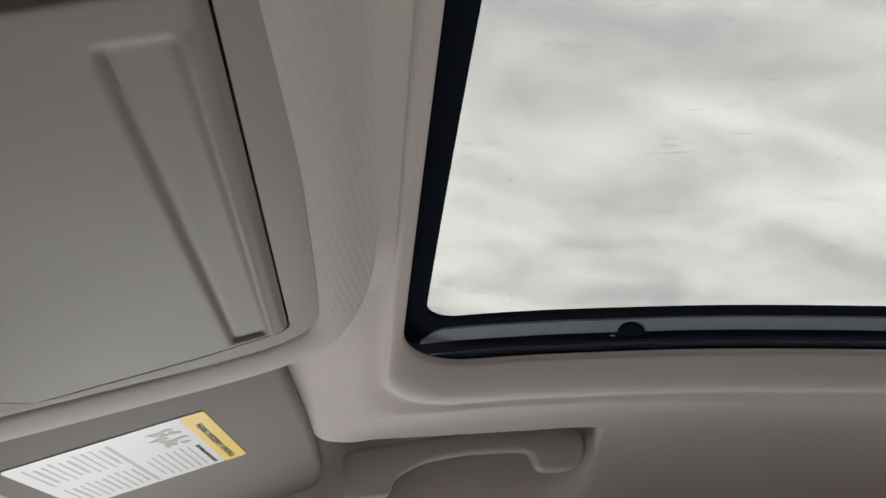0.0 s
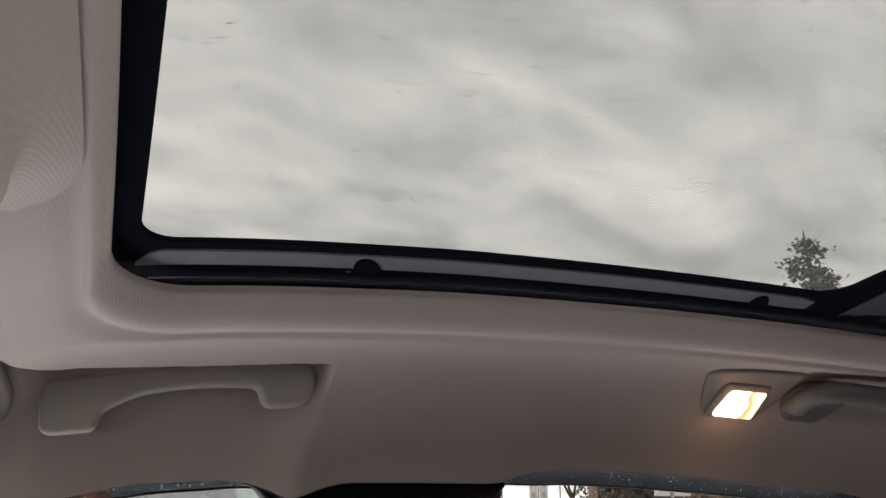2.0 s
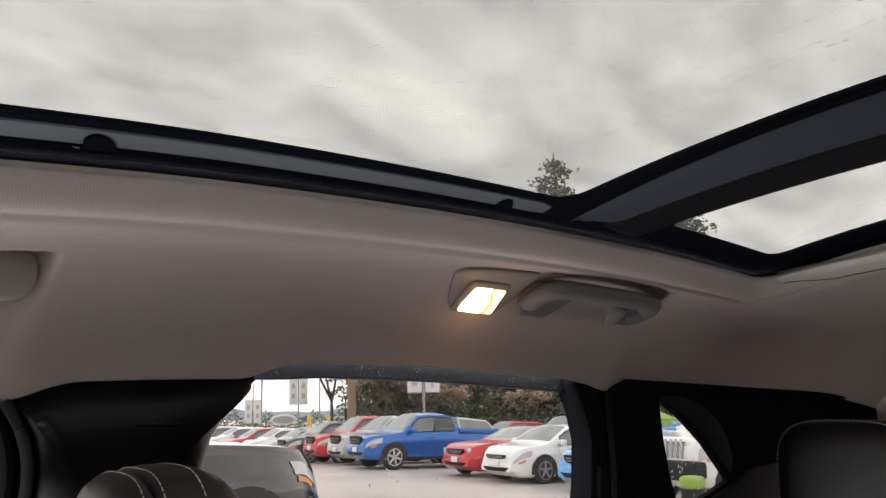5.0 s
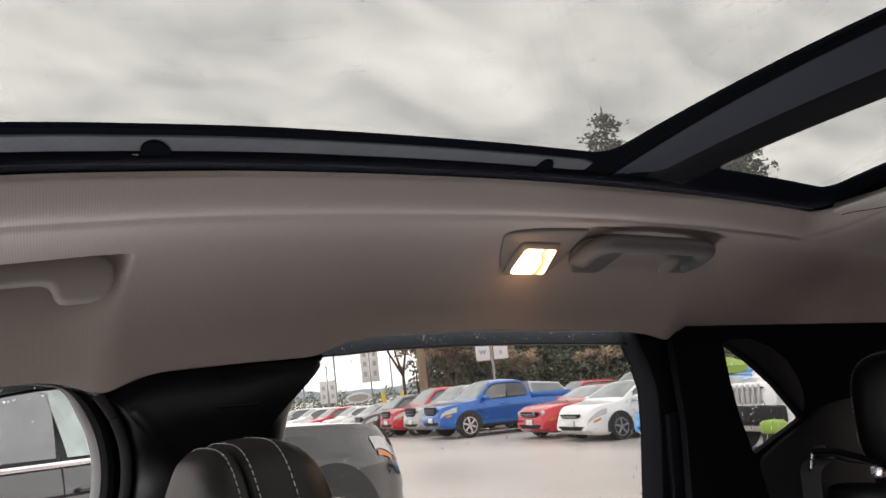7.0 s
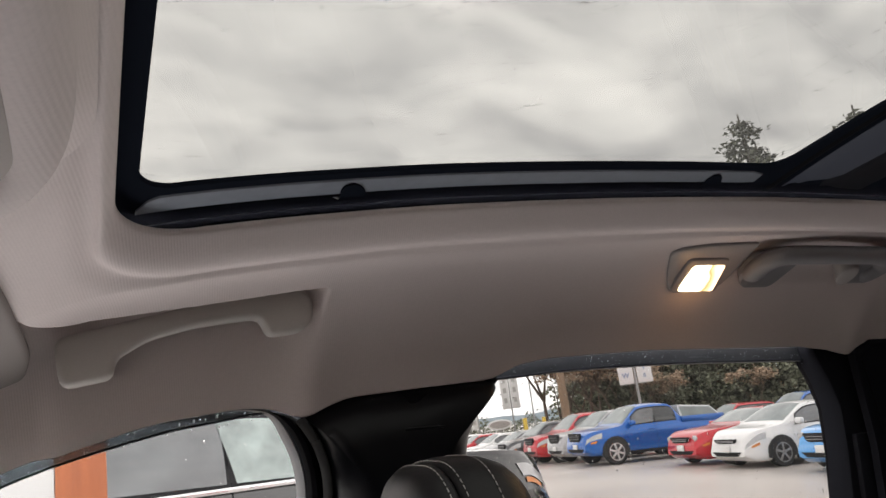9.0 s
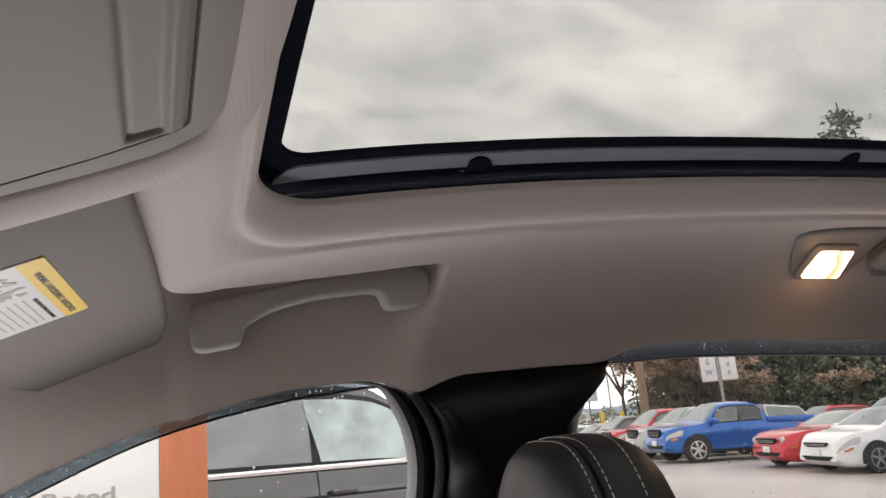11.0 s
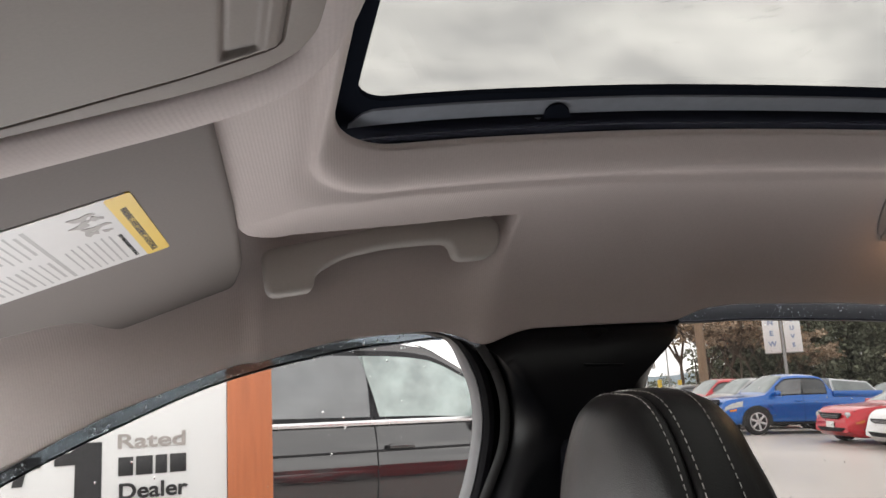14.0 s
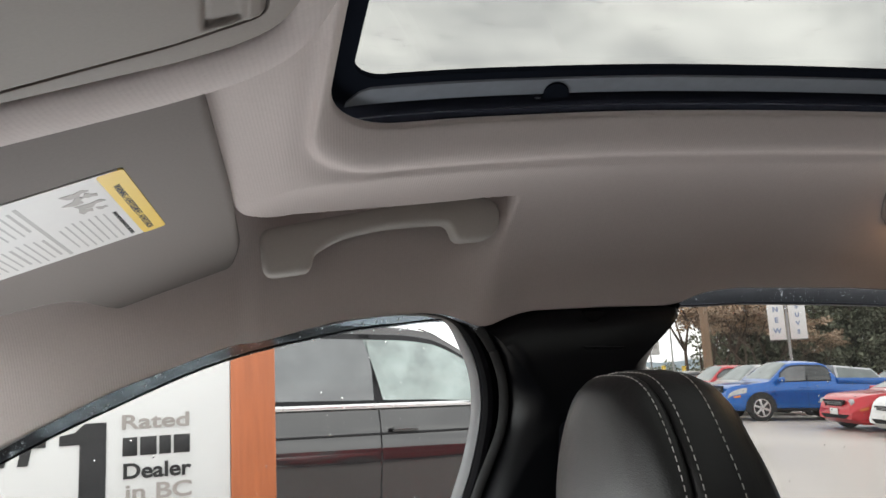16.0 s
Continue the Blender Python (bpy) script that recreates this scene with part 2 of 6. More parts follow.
SIGN_WOOD = surface("orange_stained_wood", (0.42, 0.125, 0.045), 0.5, vary=0.35, vary_scale=9, grain=0.25, grain_scale=70, bump=0.2, bump_scale=60, stretch=(1, 1, 0.08), depth=0.002)
# wet asphalt: the sky's sheen on it is put into the pale base colour
ASPHALT = surface("wet_asphalt_painted_sheen", (0.44, 0.40, 0.372), 0.36, vary=0.16, vary_scale=0.3, grain=0.25, grain_scale=60, bump=0.10, bump_scale=70, specular=0.6, rough_vary=0.16, depth=0.004)
BARK = surface("wet_bark", (0.085, 0.06, 0.045), 0.9, vary=0.4, vary_scale=3, grain=0.4, grain_scale=30, bump=0.6, bump_scale=20, depth=0.03)
POLE_WOOD = surface("weathered_pole_wood", (0.22, 0.15, 0.10), 0.8, vary=0.3, vary_scale=4, grain=0.3, grain_scale=40, stretch=(1, 1, 0.1))
NEEDLES = surface("dark_conifer_needles", (0.155, 0.165, 0.115), 0.8, vary=0.4, vary_scale=0.35, grain=0.15, grain_scale=6, by_object=0.3)
DRY_LEAVES = surface("russet_dry_foliage", (0.42, 0.31, 0.22), 0.85, vary=0.7, vary_scale=0.8, grain=0.5, grain_scale=6, by_object=0.4)
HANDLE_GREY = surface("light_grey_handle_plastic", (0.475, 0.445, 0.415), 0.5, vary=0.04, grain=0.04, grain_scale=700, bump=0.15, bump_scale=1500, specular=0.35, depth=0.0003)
BLIND = surface("pale_blind_bar", (0.56, 0.52, 0.49), 0.6, vary=0.05, grain=0.04, grain_scale=600, specular=0.3)
LID_GAP = surface("dark_brown_gap", (0.045, 0.038, 0.032), 0.7, vary=0.1, grain=0.05, specular=0.1)
# lighter than the other seals: the edge's reflected daylight is in its colour
FRAME_EDGE = surface("frame_edge_painted_sheen", (0.15, 0.148, 0.152), 0.45, vary=0.08, grain=0.05, specular=0.2)
REAR_TRIM = surface("charcoal_rear_trim", (0.022, 0.022, 0.026), 0.6, vary=0.1, grain=0.08, grain_scale=500, bump=0.2, bump_scale=900, specular=0.1, depth=0.0003)
BEZEL = surface("grey_lamp_bezel", (0.27, 0.245, 0.235), 0.5, vary=0.05, grain=0.04, grain_scale=600, specular=0.3)
HOOK = surface("mid_grey_plastic", (0.33, 0.31, 0.295), 0.5, vary=0.05, grain=0.04, grain_scale=600, specular=0.3)
# blue-grey paints the haze of distance onto the wooded slopes
HILL = surface("haze_painted_hill", (0.20, 0.25, 0.28), 0.95, vary=0.3, vary_scale=0.02, grain=0.3, grain_scale=0.2)
STEEL_POLE = surface("galvanised_pole", (0.30, 0.30, 0.30), 0.5, metal=0.5, vary=0.2)
YELLOW_PAINT = surface("yellow_post_paint", (0.62, 0.43, 0.06), 0.5, vary=0.2)
GREEN_PAINT = surface("lime_green_cloth", (0.22, 0.34, 0.05), 0.7, vary=0.2, vary_scale=5)
TYRE = surface("tyre_rubber", (0.02, 0.02, 0.021), 0.75, vary=0.2, grain=0.2)
ALLOY = surface("alloy_rim", (0.66, 0.66, 0.67), 0.35, metal=0.7, vary=0.15)
CAR_BLACK = surface("unpainted_black_plastic", (0.016, 0.016, 0.018), 0.6, vary=0.2, grain=0.1, specular=0.15)
LENS = surface("clear_lamp_lens", (0.42, 0.42, 0.43), 0.12, vary=0.35, vary_scale=14, grain=0.1, coat=0.5)
AMBER = surface("amber_lamp_lens", (0.60, 0.20, 0.04), 0.2, vary=0.2, vary_scale=20)
RED_LENS = surface("red_lamp_lens", (0.45, 0.02, 0.02), 0.2, vary=0.2, vary_scale=20)
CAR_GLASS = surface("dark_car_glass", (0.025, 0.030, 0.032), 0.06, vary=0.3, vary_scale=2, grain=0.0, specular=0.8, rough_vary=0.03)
# opaque panes: paler colours paint in reflected sky and daylight seen through
PALE_GLASS = surface("car_glass_painted_sky", (0.15, 0.18, 0.18), 0.06, vary=0.5, vary_scale=3, grain=0.0, specular=0.8, rough_vary=0.03)
MID_GLASS = surface("car_glass_painted_mid", (0.115, 0.122, 0.128), 0.06, vary=0.5, vary_scale=3, grain=0.0, specular=0.8, rough_vary=0.03)
BRIGHT_GLASS = surface("car_glass_painted_daylight", (0.24, 0.29, 0.28), 0.06, vary=0.8, vary_scale=4, grain=0.0, specular=0.8, rough_vary=0.03)
WINDOW = pane_material("side_window_glass", (0.118, 0.1158, 0.1147), 0.25, film=0.0008)
SMOKED = pane_material("smoked_deflector", (0.33, 0.36, 0.385), 0.5, film=0.004)
PRIVACY = pane_material("tinted_rear_glass", (0.0705, 0.0683, 0.0668), 0.15, film=0.0009)
CLEAR_PANE = pane_material("clear_screen_glass", (0.36, 0.36, 0.36))
ROOF_GLASS = pane_material("tinted_roof_glass", (0.0302, 0.0296, 0.0281), 0.15, film=0.0030)
WATER = water_material()
LIT_BEAD = lit_bead_material()
# opaque drops whose grey paints the skylight that water would pass
BEAD = surface("sky_toned_bead", (0.17, 0.19, 0.205), 0.12, vary=0.9, vary_scale=260, grain=0.0, specular=0.6)
WATER_FILM = film_material()
LAMP_GLOW = lamp_material("warm_lamp_lens", (1.0, 0.80, 0.50), 4.5)


def paint(name, colour, metal=0.35):
    return surface(name, colour, 0.3, metal=metal, vary=0.12, vary_scale=2, grain=0.05, grain_scale=200, coat=0.7, specular=0.5, rough_vary=0.08)


# ---- mesh tools ----
def part(name, bm, material, parent=None, label="", smooth_angle=38):
    """Links a bmesh as one mesh object, under parent."""
    me = bpy.data.meshes.new(name)
    bm.to_mesh(me)
    bm.free()
    me.materials.append(material)
    me.shade_smooth()
    me.set_sharp_from_angle(angle=radians(smooth_angle))
    ob = new(name, me)
    if parent is not None:
        ob.parent = parent
    if label:
        ob["label"] = label
    return ob


def thing(name, label, category, m=None, group="", kind=""):
    ob = new(name)
    if m is not None:
        ob.matrix_basis = m
    return tagged(ob, label, category, group, kind)


def sheet(rows, closed=False, flip=False):
    """A sheet through rows of points; closed joins each row's ends."""
    bm = bmesh.new()
    vs = [[bm.verts.new(p) for p in row] for row in rows]
    n = len(rows[0])
    for a, b in zip(vs, vs[1:]):
        for i in range(n if closed else n - 1):
            j = (i + 1) % n
            f = (a[i], a[j], b[j], b[i])
            bm.faces.new(f[::-1] if flip else f)
    return bm


def tidy(bm):
    bmesh.ops.remove_doubles(bm, verts=bm.verts, dist=1e-5)
    bmesh.ops.recalc_face_normals(bm, faces=bm.faces)
    return bm


def solid(rows):
    """A closed body through rings of points, capped at both ends."""
    bm = sheet(rows, closed=True)
    bm.verts.ensure_lookup_table()
    n = len(rows[0])
    bm.faces.new(bm.verts[:n])
    bm.faces.new(bm.verts[-n:])
    return tidy(bm)


def box(cx, cy, cz, sx, sy, sz, bevel=0.0, segments=2, m=None):
    bm = bmesh.new()
    bmesh.ops.create_cube(bm, size=1.0, matrix=Matrix.Translation((cx, cy, cz)) @ Matrix.Diagonal((sx, sy, sz, 1)))
    if bevel:
        bmesh.ops.bevel(bm, geom=bm.edges[:], offset=bevel, segments=segments, affect="EDGES", profile=0.5)
    if m is not None:
        bm.transform(m)
    return bm


def rounded(points, radius, steps=5):
    """A polygon with its corners rounded."""
    out, n = [], len(points)
    for i in range(n):
        a, b, c = (Vector(points[(i + k) % n]) for k in (-1, 0, 1))
        u, v = (a - b), (c - b)
        r = min(radius, u.length * 0.45, v.length * 0.45)
        p, q = b + u.normalized() * r, b + v.normalized() * r
        for k in range(steps + 1):
            t = k / steps
            w = p * (1 - t) ** 2 + b * 2 * t * (1 - t) + q * t * t
            out.append(tuple(w))
    return out


def prism(outline, lo, hi, axis="y", bevel=0.0, segments=2, holes=()):
    """An outline (and holes in it) pulled from lo to hi along an axis. The outline's two numbers are the two other axes in order."""
    put = {"x": lambda u, v, w: (w, u, v), "y": lambda u, v, w: (u, w, v), "z": lambda u, v, w: (u, v, w)}[axis]
    bm = bmesh.new()
    if holes:
        edges = []
        for loop in (outline, *holes):
            vs = [bm.verts.new(put(u, v, lo)) for u, v in loop]
            edges += [bm.edges.new((vs[i], vs[(i + 1) % len(vs)])) for i in range(len(vs))]
        bmesh.ops.triangle_fill(bm, edges=edges, use_beauty=True, use_dissolve=False)
    else:
        bm.faces.new([bm.verts.new(put(u, v, lo)) for u, v in outline])
    got = bmesh.ops.extrude_face_region(bm, geom=bm.faces[:])
    shift = Vector(put(0, 0, hi - lo))
    bmesh.ops.translate(bm, verts=[g for g in got["geom"] if isinstance(g, bmesh.types.BMVert)], vec=shift)
    bmesh.ops.recalc_face_normals(bm, faces=bm.faces)
    if bevel:
        sharp = [e for e in bm.edges if len(e.link_faces) == 2 and e.calc_face_angle(0) > 1.0]
        bmesh.ops.bevel(bm, geom=sharp, offset=bevel, segments=segments, affect="EDGES", profile=0.5, clamp_overlap=True)
    return bm


def tube(path, radius, sides=10, squash=1.0):
    """A round bar along a path; radius may be a list."""
    pts = [Vector(p) for p in path]
    rows = []
    for i, p in enumerate(pts):
        d = (pts[min(i + 1, len(pts) - 1)] - pts[max(i - 1, 0)]).normalized()
        side = d.cross(Vector((0, 0, 1)) if abs(d.z) < 0.9 else Vector((0, 1, 0))).normalized()
        up = side.cross(d)
        r = radius[i] if isinstance(radius, (list, tuple)) else radius
        rows.append([p + side * (math.cos(a) * r * squash) + up * (math.sin(a) * r) for a in (2 * math.pi * k / sides for k in range(sides))])
    return solid(rows)


def spline(points, steps=8):
    """A smooth line through points."""
    pts = [Vector(p) for p in points]
    out = []
    for i in range(len(pts) - 1):
        a, b, c, d = pts[max(i - 1, 0)], pts[i], pts[i + 1], pts[min(i + 2, len(pts) - 1)]
        for k in range(steps):
            t = k / steps
            out.append(0.5 * (2 * b + (c - a) * t + (2 * a - 5 * b + 4 * c - d) * t * t + (3 * b - a - 3 * c + d) * t ** 3))
    return out + [pts[-1]]


def lettering(text, height, bold=0.0, width=None, depth=0.0008):
    """Text as a mesh, standing in x and y, centred, its capitals height high."""
    cu = bpy.data.curves.new("text", "FONT")
    cu.body, cu.size, cu.extrude, cu.offset, cu.align_x, cu.align_y = text, height / 0.7, depth, bold, "CENTER", "CENTER"
    ob = new("text", cu)
    dg = bpy.context.evaluated_depsgraph_get()
    me = bpy.data.meshes.new_from_object(ob.evaluated_get(dg))
    bm = bmesh.new()
    bm.from_mesh(me)
    bpy.data.objects.remove(ob)
    bpy.data.curves.remove(cu)
    bpy.data.meshes.remove(me)
    if width:
        xs = [v.co.x for v in bm.verts]
        k, mid = width / (max(xs) - min(xs)), (max(xs) + min(xs)) / 2
        for v in bm.verts:
            v.co.x = (v.co.x - mid) * k
    return bm
# ---- the shape of the roof lining ----
def smooth(a, b, v):
    t = min(1.0, max(0.0, (v - a) / (b - a)))
    return t * t * (3 - 2 * t)


def curve(points, v):
    """A broken line through points, at v."""
    for (a, fa), (b, fb) in zip(points, points[1:]):
        if v <= b:
            return fa + (fb - fa) * max(0.0, (v - a) / (b - a))
    return points[-1][1]


def crown(x, y=0.385):
    """Height of the roof glass."""
    along = 1.785 - 0.066 * (1 - x) ** 2 if x < 1 else 1.785 - 0.05 * (x - 1) ** 2
    if x < 0.13:
        along -= 0.0050 * ((0.13 - max(x, -0.05)) / 0.13) ** 2
    along -= 0.003 * smooth(0.28, 0.06, x)
    return along + 0.26 * (0.385 ** 2 - min(abs(y), 0.5) ** 2)


HEAD_EDGE = [(-0.60, 1.24), (-0.42, 1.345), (-0.276, 1.432), (-0.184, 1.482), (-0.082, 1.524), (0.029, 1.556), (0.119, 1.566), (0.151, 1.563),
             (0.184, 1.549), (0.206, 1.560), (0.235, 1.570), (0.33, 1.576), (0.415, 1.580), (0.432, 1.586), (0.455, 1.596), (0.502, 1.603), (0.664, 1.607),
             (0.95, 1.602), (1.02, 1.594), (1.058, 1.584), (1.09, 1.596), (1.13, 1.602), (1.65, 1.602), (2.2, 1.55)]
HEAD_Y = 0.648


CREASE = 0.474


def soft(points, v, w):
    """The broken line, its corners eased over w to each side."""
    return sum(curve(points, v + w * k / 4) for k in range(-4, 5)) / 9


def liner_z(x, y, pocket=True):
    """Height of the lining outside the crease round the roof opening."""
    d = abs(y)
    if x > -0.028:
        top = crown(x, min(d, CREASE)) - 0.035
    else:
        top = crown(-0.028, min(d, CREASE)) - 0.035 + 0.37 * (x + 0.028)
    t = min(1.0, max(0.0, (d - CREASE) / (HEAD_Y - CREASE)))
    power = 2.6 + (2.1 - 2.6) * smooth(0.14, 0.30, x)
    z = top + (soft(HEAD_EDGE, x, 0.013) - top) * t ** power
    # the panel beside the sunroof ends in a rounded edge over the visors and the front handles
    u = soft([(0.20, -0.098), (0.29, -0.0925), (0.36, -0.088), (0.43, -0.080), (0.50, -0.070)], d, 0.02) - x
    v = d - soft([(-0.09, 0.522), (-0.037, 0.5343), (0.0137, 0.5434), (0.07, 0.5473), (0.12, 0.5473), (0.19, 0.540)], x, 0.02)
    r = 0.036
    q = math.hypot(max(0.0, u + r), max(0.0, v + r)) - r
    visor_side = smooth(-0.02, 0.004, u)
    keep = 0.034 * smooth(0.66, 0.60, d) * visor_side + 0.052 * smooth(0.646, 0.572, d) * (1 - visor_side)
    z += smooth(0.0, 0.011, q) * keep * smooth(0.1905, 0.180 - 0.07 * smooth(0.565, 0.625, d), x)
    if pocket:
        # the shallow pocket behind the rear handles
        z += 0.007 * smooth(0.745, 0.762, x) * smooth(1.04, 1.015, x) * smooth(0.490, 0.498, d) * smooth(0.580, 0.560, d)
    return z


# ---- roof lining with its opening ----
def round_rect(x0, x1, h, r, long=640, short=260, corner=24):
    """Points round a rectangle, the same number on each side for any size."""
    out = []
    sides = [((x0 + r, h), (x1 - r, h), (x1 - r, h - r), 90), ((x1, h - r), (x1, -h + r), (x1 - r, -h + r), 0),
             ((x1 - r, -h), (x0 + r, -h), (x0 + r, -h + r), -90), ((x0, -h + r), (x0, h - r), (x0 + r, h - r), 180)]
    for k, (a, b, c, turn) in enumerate(sides):
        n = long if k % 2 == 0 else short
        out += [(a[0] + (b[0] - a[0]) * i / n, a[1] + (b[1] - a[1]) * i / n) for i in range(n)]
        for i in range(corner):
            w = radians(turn - 90 * i / corner)
            out.append((c[0] + math.cos(w) * r, c[1] + math.sin(w) * r))
    return out


HOLE = (-0.0100, 1.215, 0.427, 0.060)
lip = round_rect(*HOLE)


def valley(gap):
    """The soft groove behind the padded lip of the roof opening."""
    return 0.0052 * math.exp(-(gap / 0.0125) ** 2)


crease = round_rect(-0.024, 1.262, CREASE, 0.070)
outer = round_rect(-0.37, 2.15, HEAD_Y, 0.002)
rows = [[(x + (-0.007 if x < 0.02 else 0.0), y * 1.022, crown(x, y) - 0.0115) for x, y in lip], [(x, y, crown(x, y) - 0.0135) for x, y in lip]]
for k in range(1, 15):
    w = k / 14
    row = []
    for (x0, y0), (x1, y1) in zip(lip, crease):
        x, y = x0 + (x1 - x0) * w, y0 + (y1 - y0) * w
        za, zb = crown(x0, y0) - 0.0155, liner_z(x1, y1)
        gap = math.hypot(x1 - x, y1 - y)
        row.append((x, y, za + (zb - za) * (0.25 * w + 0.75 * math.sin(math.pi / 2 * w)) - 0.003 * math.sin(math.pi * w) ** 2 + valley(gap)))
    rows.append(row)
for k in range(1, 161):
    w = (k / 160) ** 1.15
    row = []
    for (x0, y0), (x1, y1) in zip(crease, outer):
        x, y = x0 + (x1 - x0) * w, y0 + (y1 - y0) * w
        row.append((x, y, liner_z(x, y) + valley(math.hypot(x - x0, y - y0))))
    rows.append(row)
rows.append([(x, y * 1.03, liner_z(x, y) + 0.006) for x, y in outer])
headliner = tagged(part("ceiling", sheet(rows, closed=True), FABRIC, smooth_angle=180), "pale grey-beige knitted fabric roof lining round the sunroof", "ceiling", kind="structure")

# ---- sunroof ----
sunroof = thing("sunroof", "panoramic tinted glass sunroof with black borders, wet with rain", "sunroof")
FRONT_GLASS, REAR_GLASS = (0.005, 0.667), (0.860, 1.150)


def roof_ring(ring, dz):
    return [(x, y, crown(x, y) + dz) for x, y in ring]


def border(x0, x1, name, label):
    """The black printed border of a roof pane, from its clear part outwards."""
    a, b = round_rect(x0, x1, 0.387, 0.026), round_rect(x0 - 0.075, x1 + 0.124, 0.462, 0.004)
    # both edges beside the cross beam bow backwards
    bow = lambda p: 0.021 * max(0.0, 1 - (p[1] / 0.387) ** 2) * (smooth(0.55, 0.667, p[0]) if x0 < 0.5 else 0.8 * smooth(0.95, 0.86, p[0]))
    a = [(p[0] + bow(p), p[1]) for p in a]
    return part(name, sheet([roof_ring(a, 0.004), roof_ring(a, 0.0), roof_ring([((p[0] + q[0]) / 2, (p[1] + q[1]) / 2) for p, q in zip(a, b)], 0.0), roof_ring(b, 0.0)], closed=True), FRIT, sunroof, label)


def roof_pane(x0, x1, name):
    rows = [[(x0 - 0.03 + (x1 - x0 + 0.06) * i / 24, -0.42 + 0.84 * j / 24, 0) for j in range(25)] for i in range(25)]
    rows = [[(x, y, crown(x, y) + 0.006) for x, y, _ in row] for row in rows]
    pane = part(name, sheet(rows), ROOF_GLASS, sunroof)
    pane.visible_shadow = True
    return pane


border(*FRONT_GLASS, "front_border", "black ceramic border")
border(*REAR_GLASS, "rear_border", "black ceramic border")
roof_pane(*FRONT_GLASS, "front_pane")
roof_pane(*REAR_GLASS, "rear_pane")
well = round_rect(HOLE[0] - 0.012, HOLE[1] + 0.012, 0.452, 0.068)
part("tray_wall", sheet([roof_ring(well, -0.016), roof_ring(well, -0.009), roof_ring(round_rect(HOLE[0] - 0.008, HOLE[1] + 0.008, 0.447, 0.064), -0.007), roof_ring(well, -0.005), roof_ring(well, 0.0)], closed=True), FRIT, sunroof)
for side in (1, -1):
    rail = []
    for w in (0.0, 0.05, 0.95, 1.0):
        line = []
        for i in range(81):
            x = 0.0045 + 0.650 * i / 80
            inner = 0.3958 + 0.0170 * max(0.0, 1 - (x - 0.0045) / 0.016) ** 2 + 0.004 * smooth(0.635, 0.655, x)
            line.append((x, side * (inner + (0.4185 - 0.003 * smooth(0.635, 0.655, x) - inner) * w), crown(x, inner + (0.4185 - inner) * w) - (0.0004 if w in (0.0, 1.0) else 0.0016)))
        rail.append(line)
    part("guide_rail", tidy(sheet(rail)), STRIP, sunroof, "dark grey metal guide rail")
    for y0, dz, x0, wide in ((0.4335, -0.0032, 0.014, 0.0012), (0.4400, -0.0088, 0.02, 0.0022)):
        lower = [[(x, side * y, crown(x, y) + z) for x in (x0 + (1.19 - x0) * i / 80 for i in range(81))] for y, z in ((y0, dz), (y0 + wide * 0.6, dz + 0.0006), (y0 + wide, dz - 0.0004))]
        part("track_edge", tidy(sheet(lower)), RAIL if wide < 0.002 else GREY_SEAL, sunroof)
    for x in (0.1785, 0.594):
        tab = [(x - 0.0065 * math.sin(a) + math.cos(a) * 0.0115, side * (0.4185 - math.sin(a) * 0.0180)) for a in (math.pi * k / 18 for k in range(19))] + [(x - 0.0125, side * 0.424), (x + 0.0125, side * 0.424)]
        part("roller_cover", solid([[(u, v, crown(u, v) + dz) for u, v in tab] for dz in (-0.0018, -0.0036)]), FRIT, sunroof, "black round roller cover")
        if x < 0.4:
            part("clip", box(x - 0.014, side * 0.4265, crown(x, 0.4265) - 0.0012, 0.007, 0.003, 0.0016, 0.0005), RAIL, sunroof)
face, under = [], []
for k in range(61):
    y = -0.425 + 0.85 * k / 60
    mid = max(0.0, 1 - (y / 0.385) ** 2)
    tuck = smooth(0.425, 0.385, abs(y))
    fold, back_ = (-0.008 - 0.013 * mid) * tuck, (-0.002 - 0.013 * mid) * tuck
    face.append([(0.712 + (x - 0.712) * (0.3 + 0.7 * tuck), y, crown(x, y) + dz) for x, dz in ((0.712, 0.002), (0.7125, -0.0008), (0.7165, -0.0030 * tuck - 0.0006), (0.738, fold * 0.55), (0.760, fold * 0.96), (0.765, fold), (0.768, fold + 0.0025), (0.766, 0.003))])
    under.append([(x + 0.015 * mid * tuck * smooth(0.78, 0.845, x), y, crown(x, y) + dz) for x, dz in ((0.764, 0.003), (0.7662, fold + 0.0022), (0.772, fold + 0.0002), (0.785, fold + 0.0006), (0.845, back_ - 0.0012), (0.856, back_ + 0.0005), (0.861, back_ * 0.5 + 0.001), (0.862, 0.003))])
part("beam_face", solid(face), BEAM_FACE, sunroof, "dark grey face of the cross beam")
part("cross_beam", solid(under), BEAM, sunroof, "black cloth underside of the cross beam")
rows = []
for k in range(31):
    y = -0.43 + 0.86 * k / 30
    rows.append([(x, y, crown(x, y) + dz) for x, dz in ((0.690, -0.0005), (0.693, -0.002), (0.698, -0.002), (0.701, -0.0005))])
part("beam_seal", solid(rows), BLACK_RUBBER, sunroof)
rows, gap = [], []
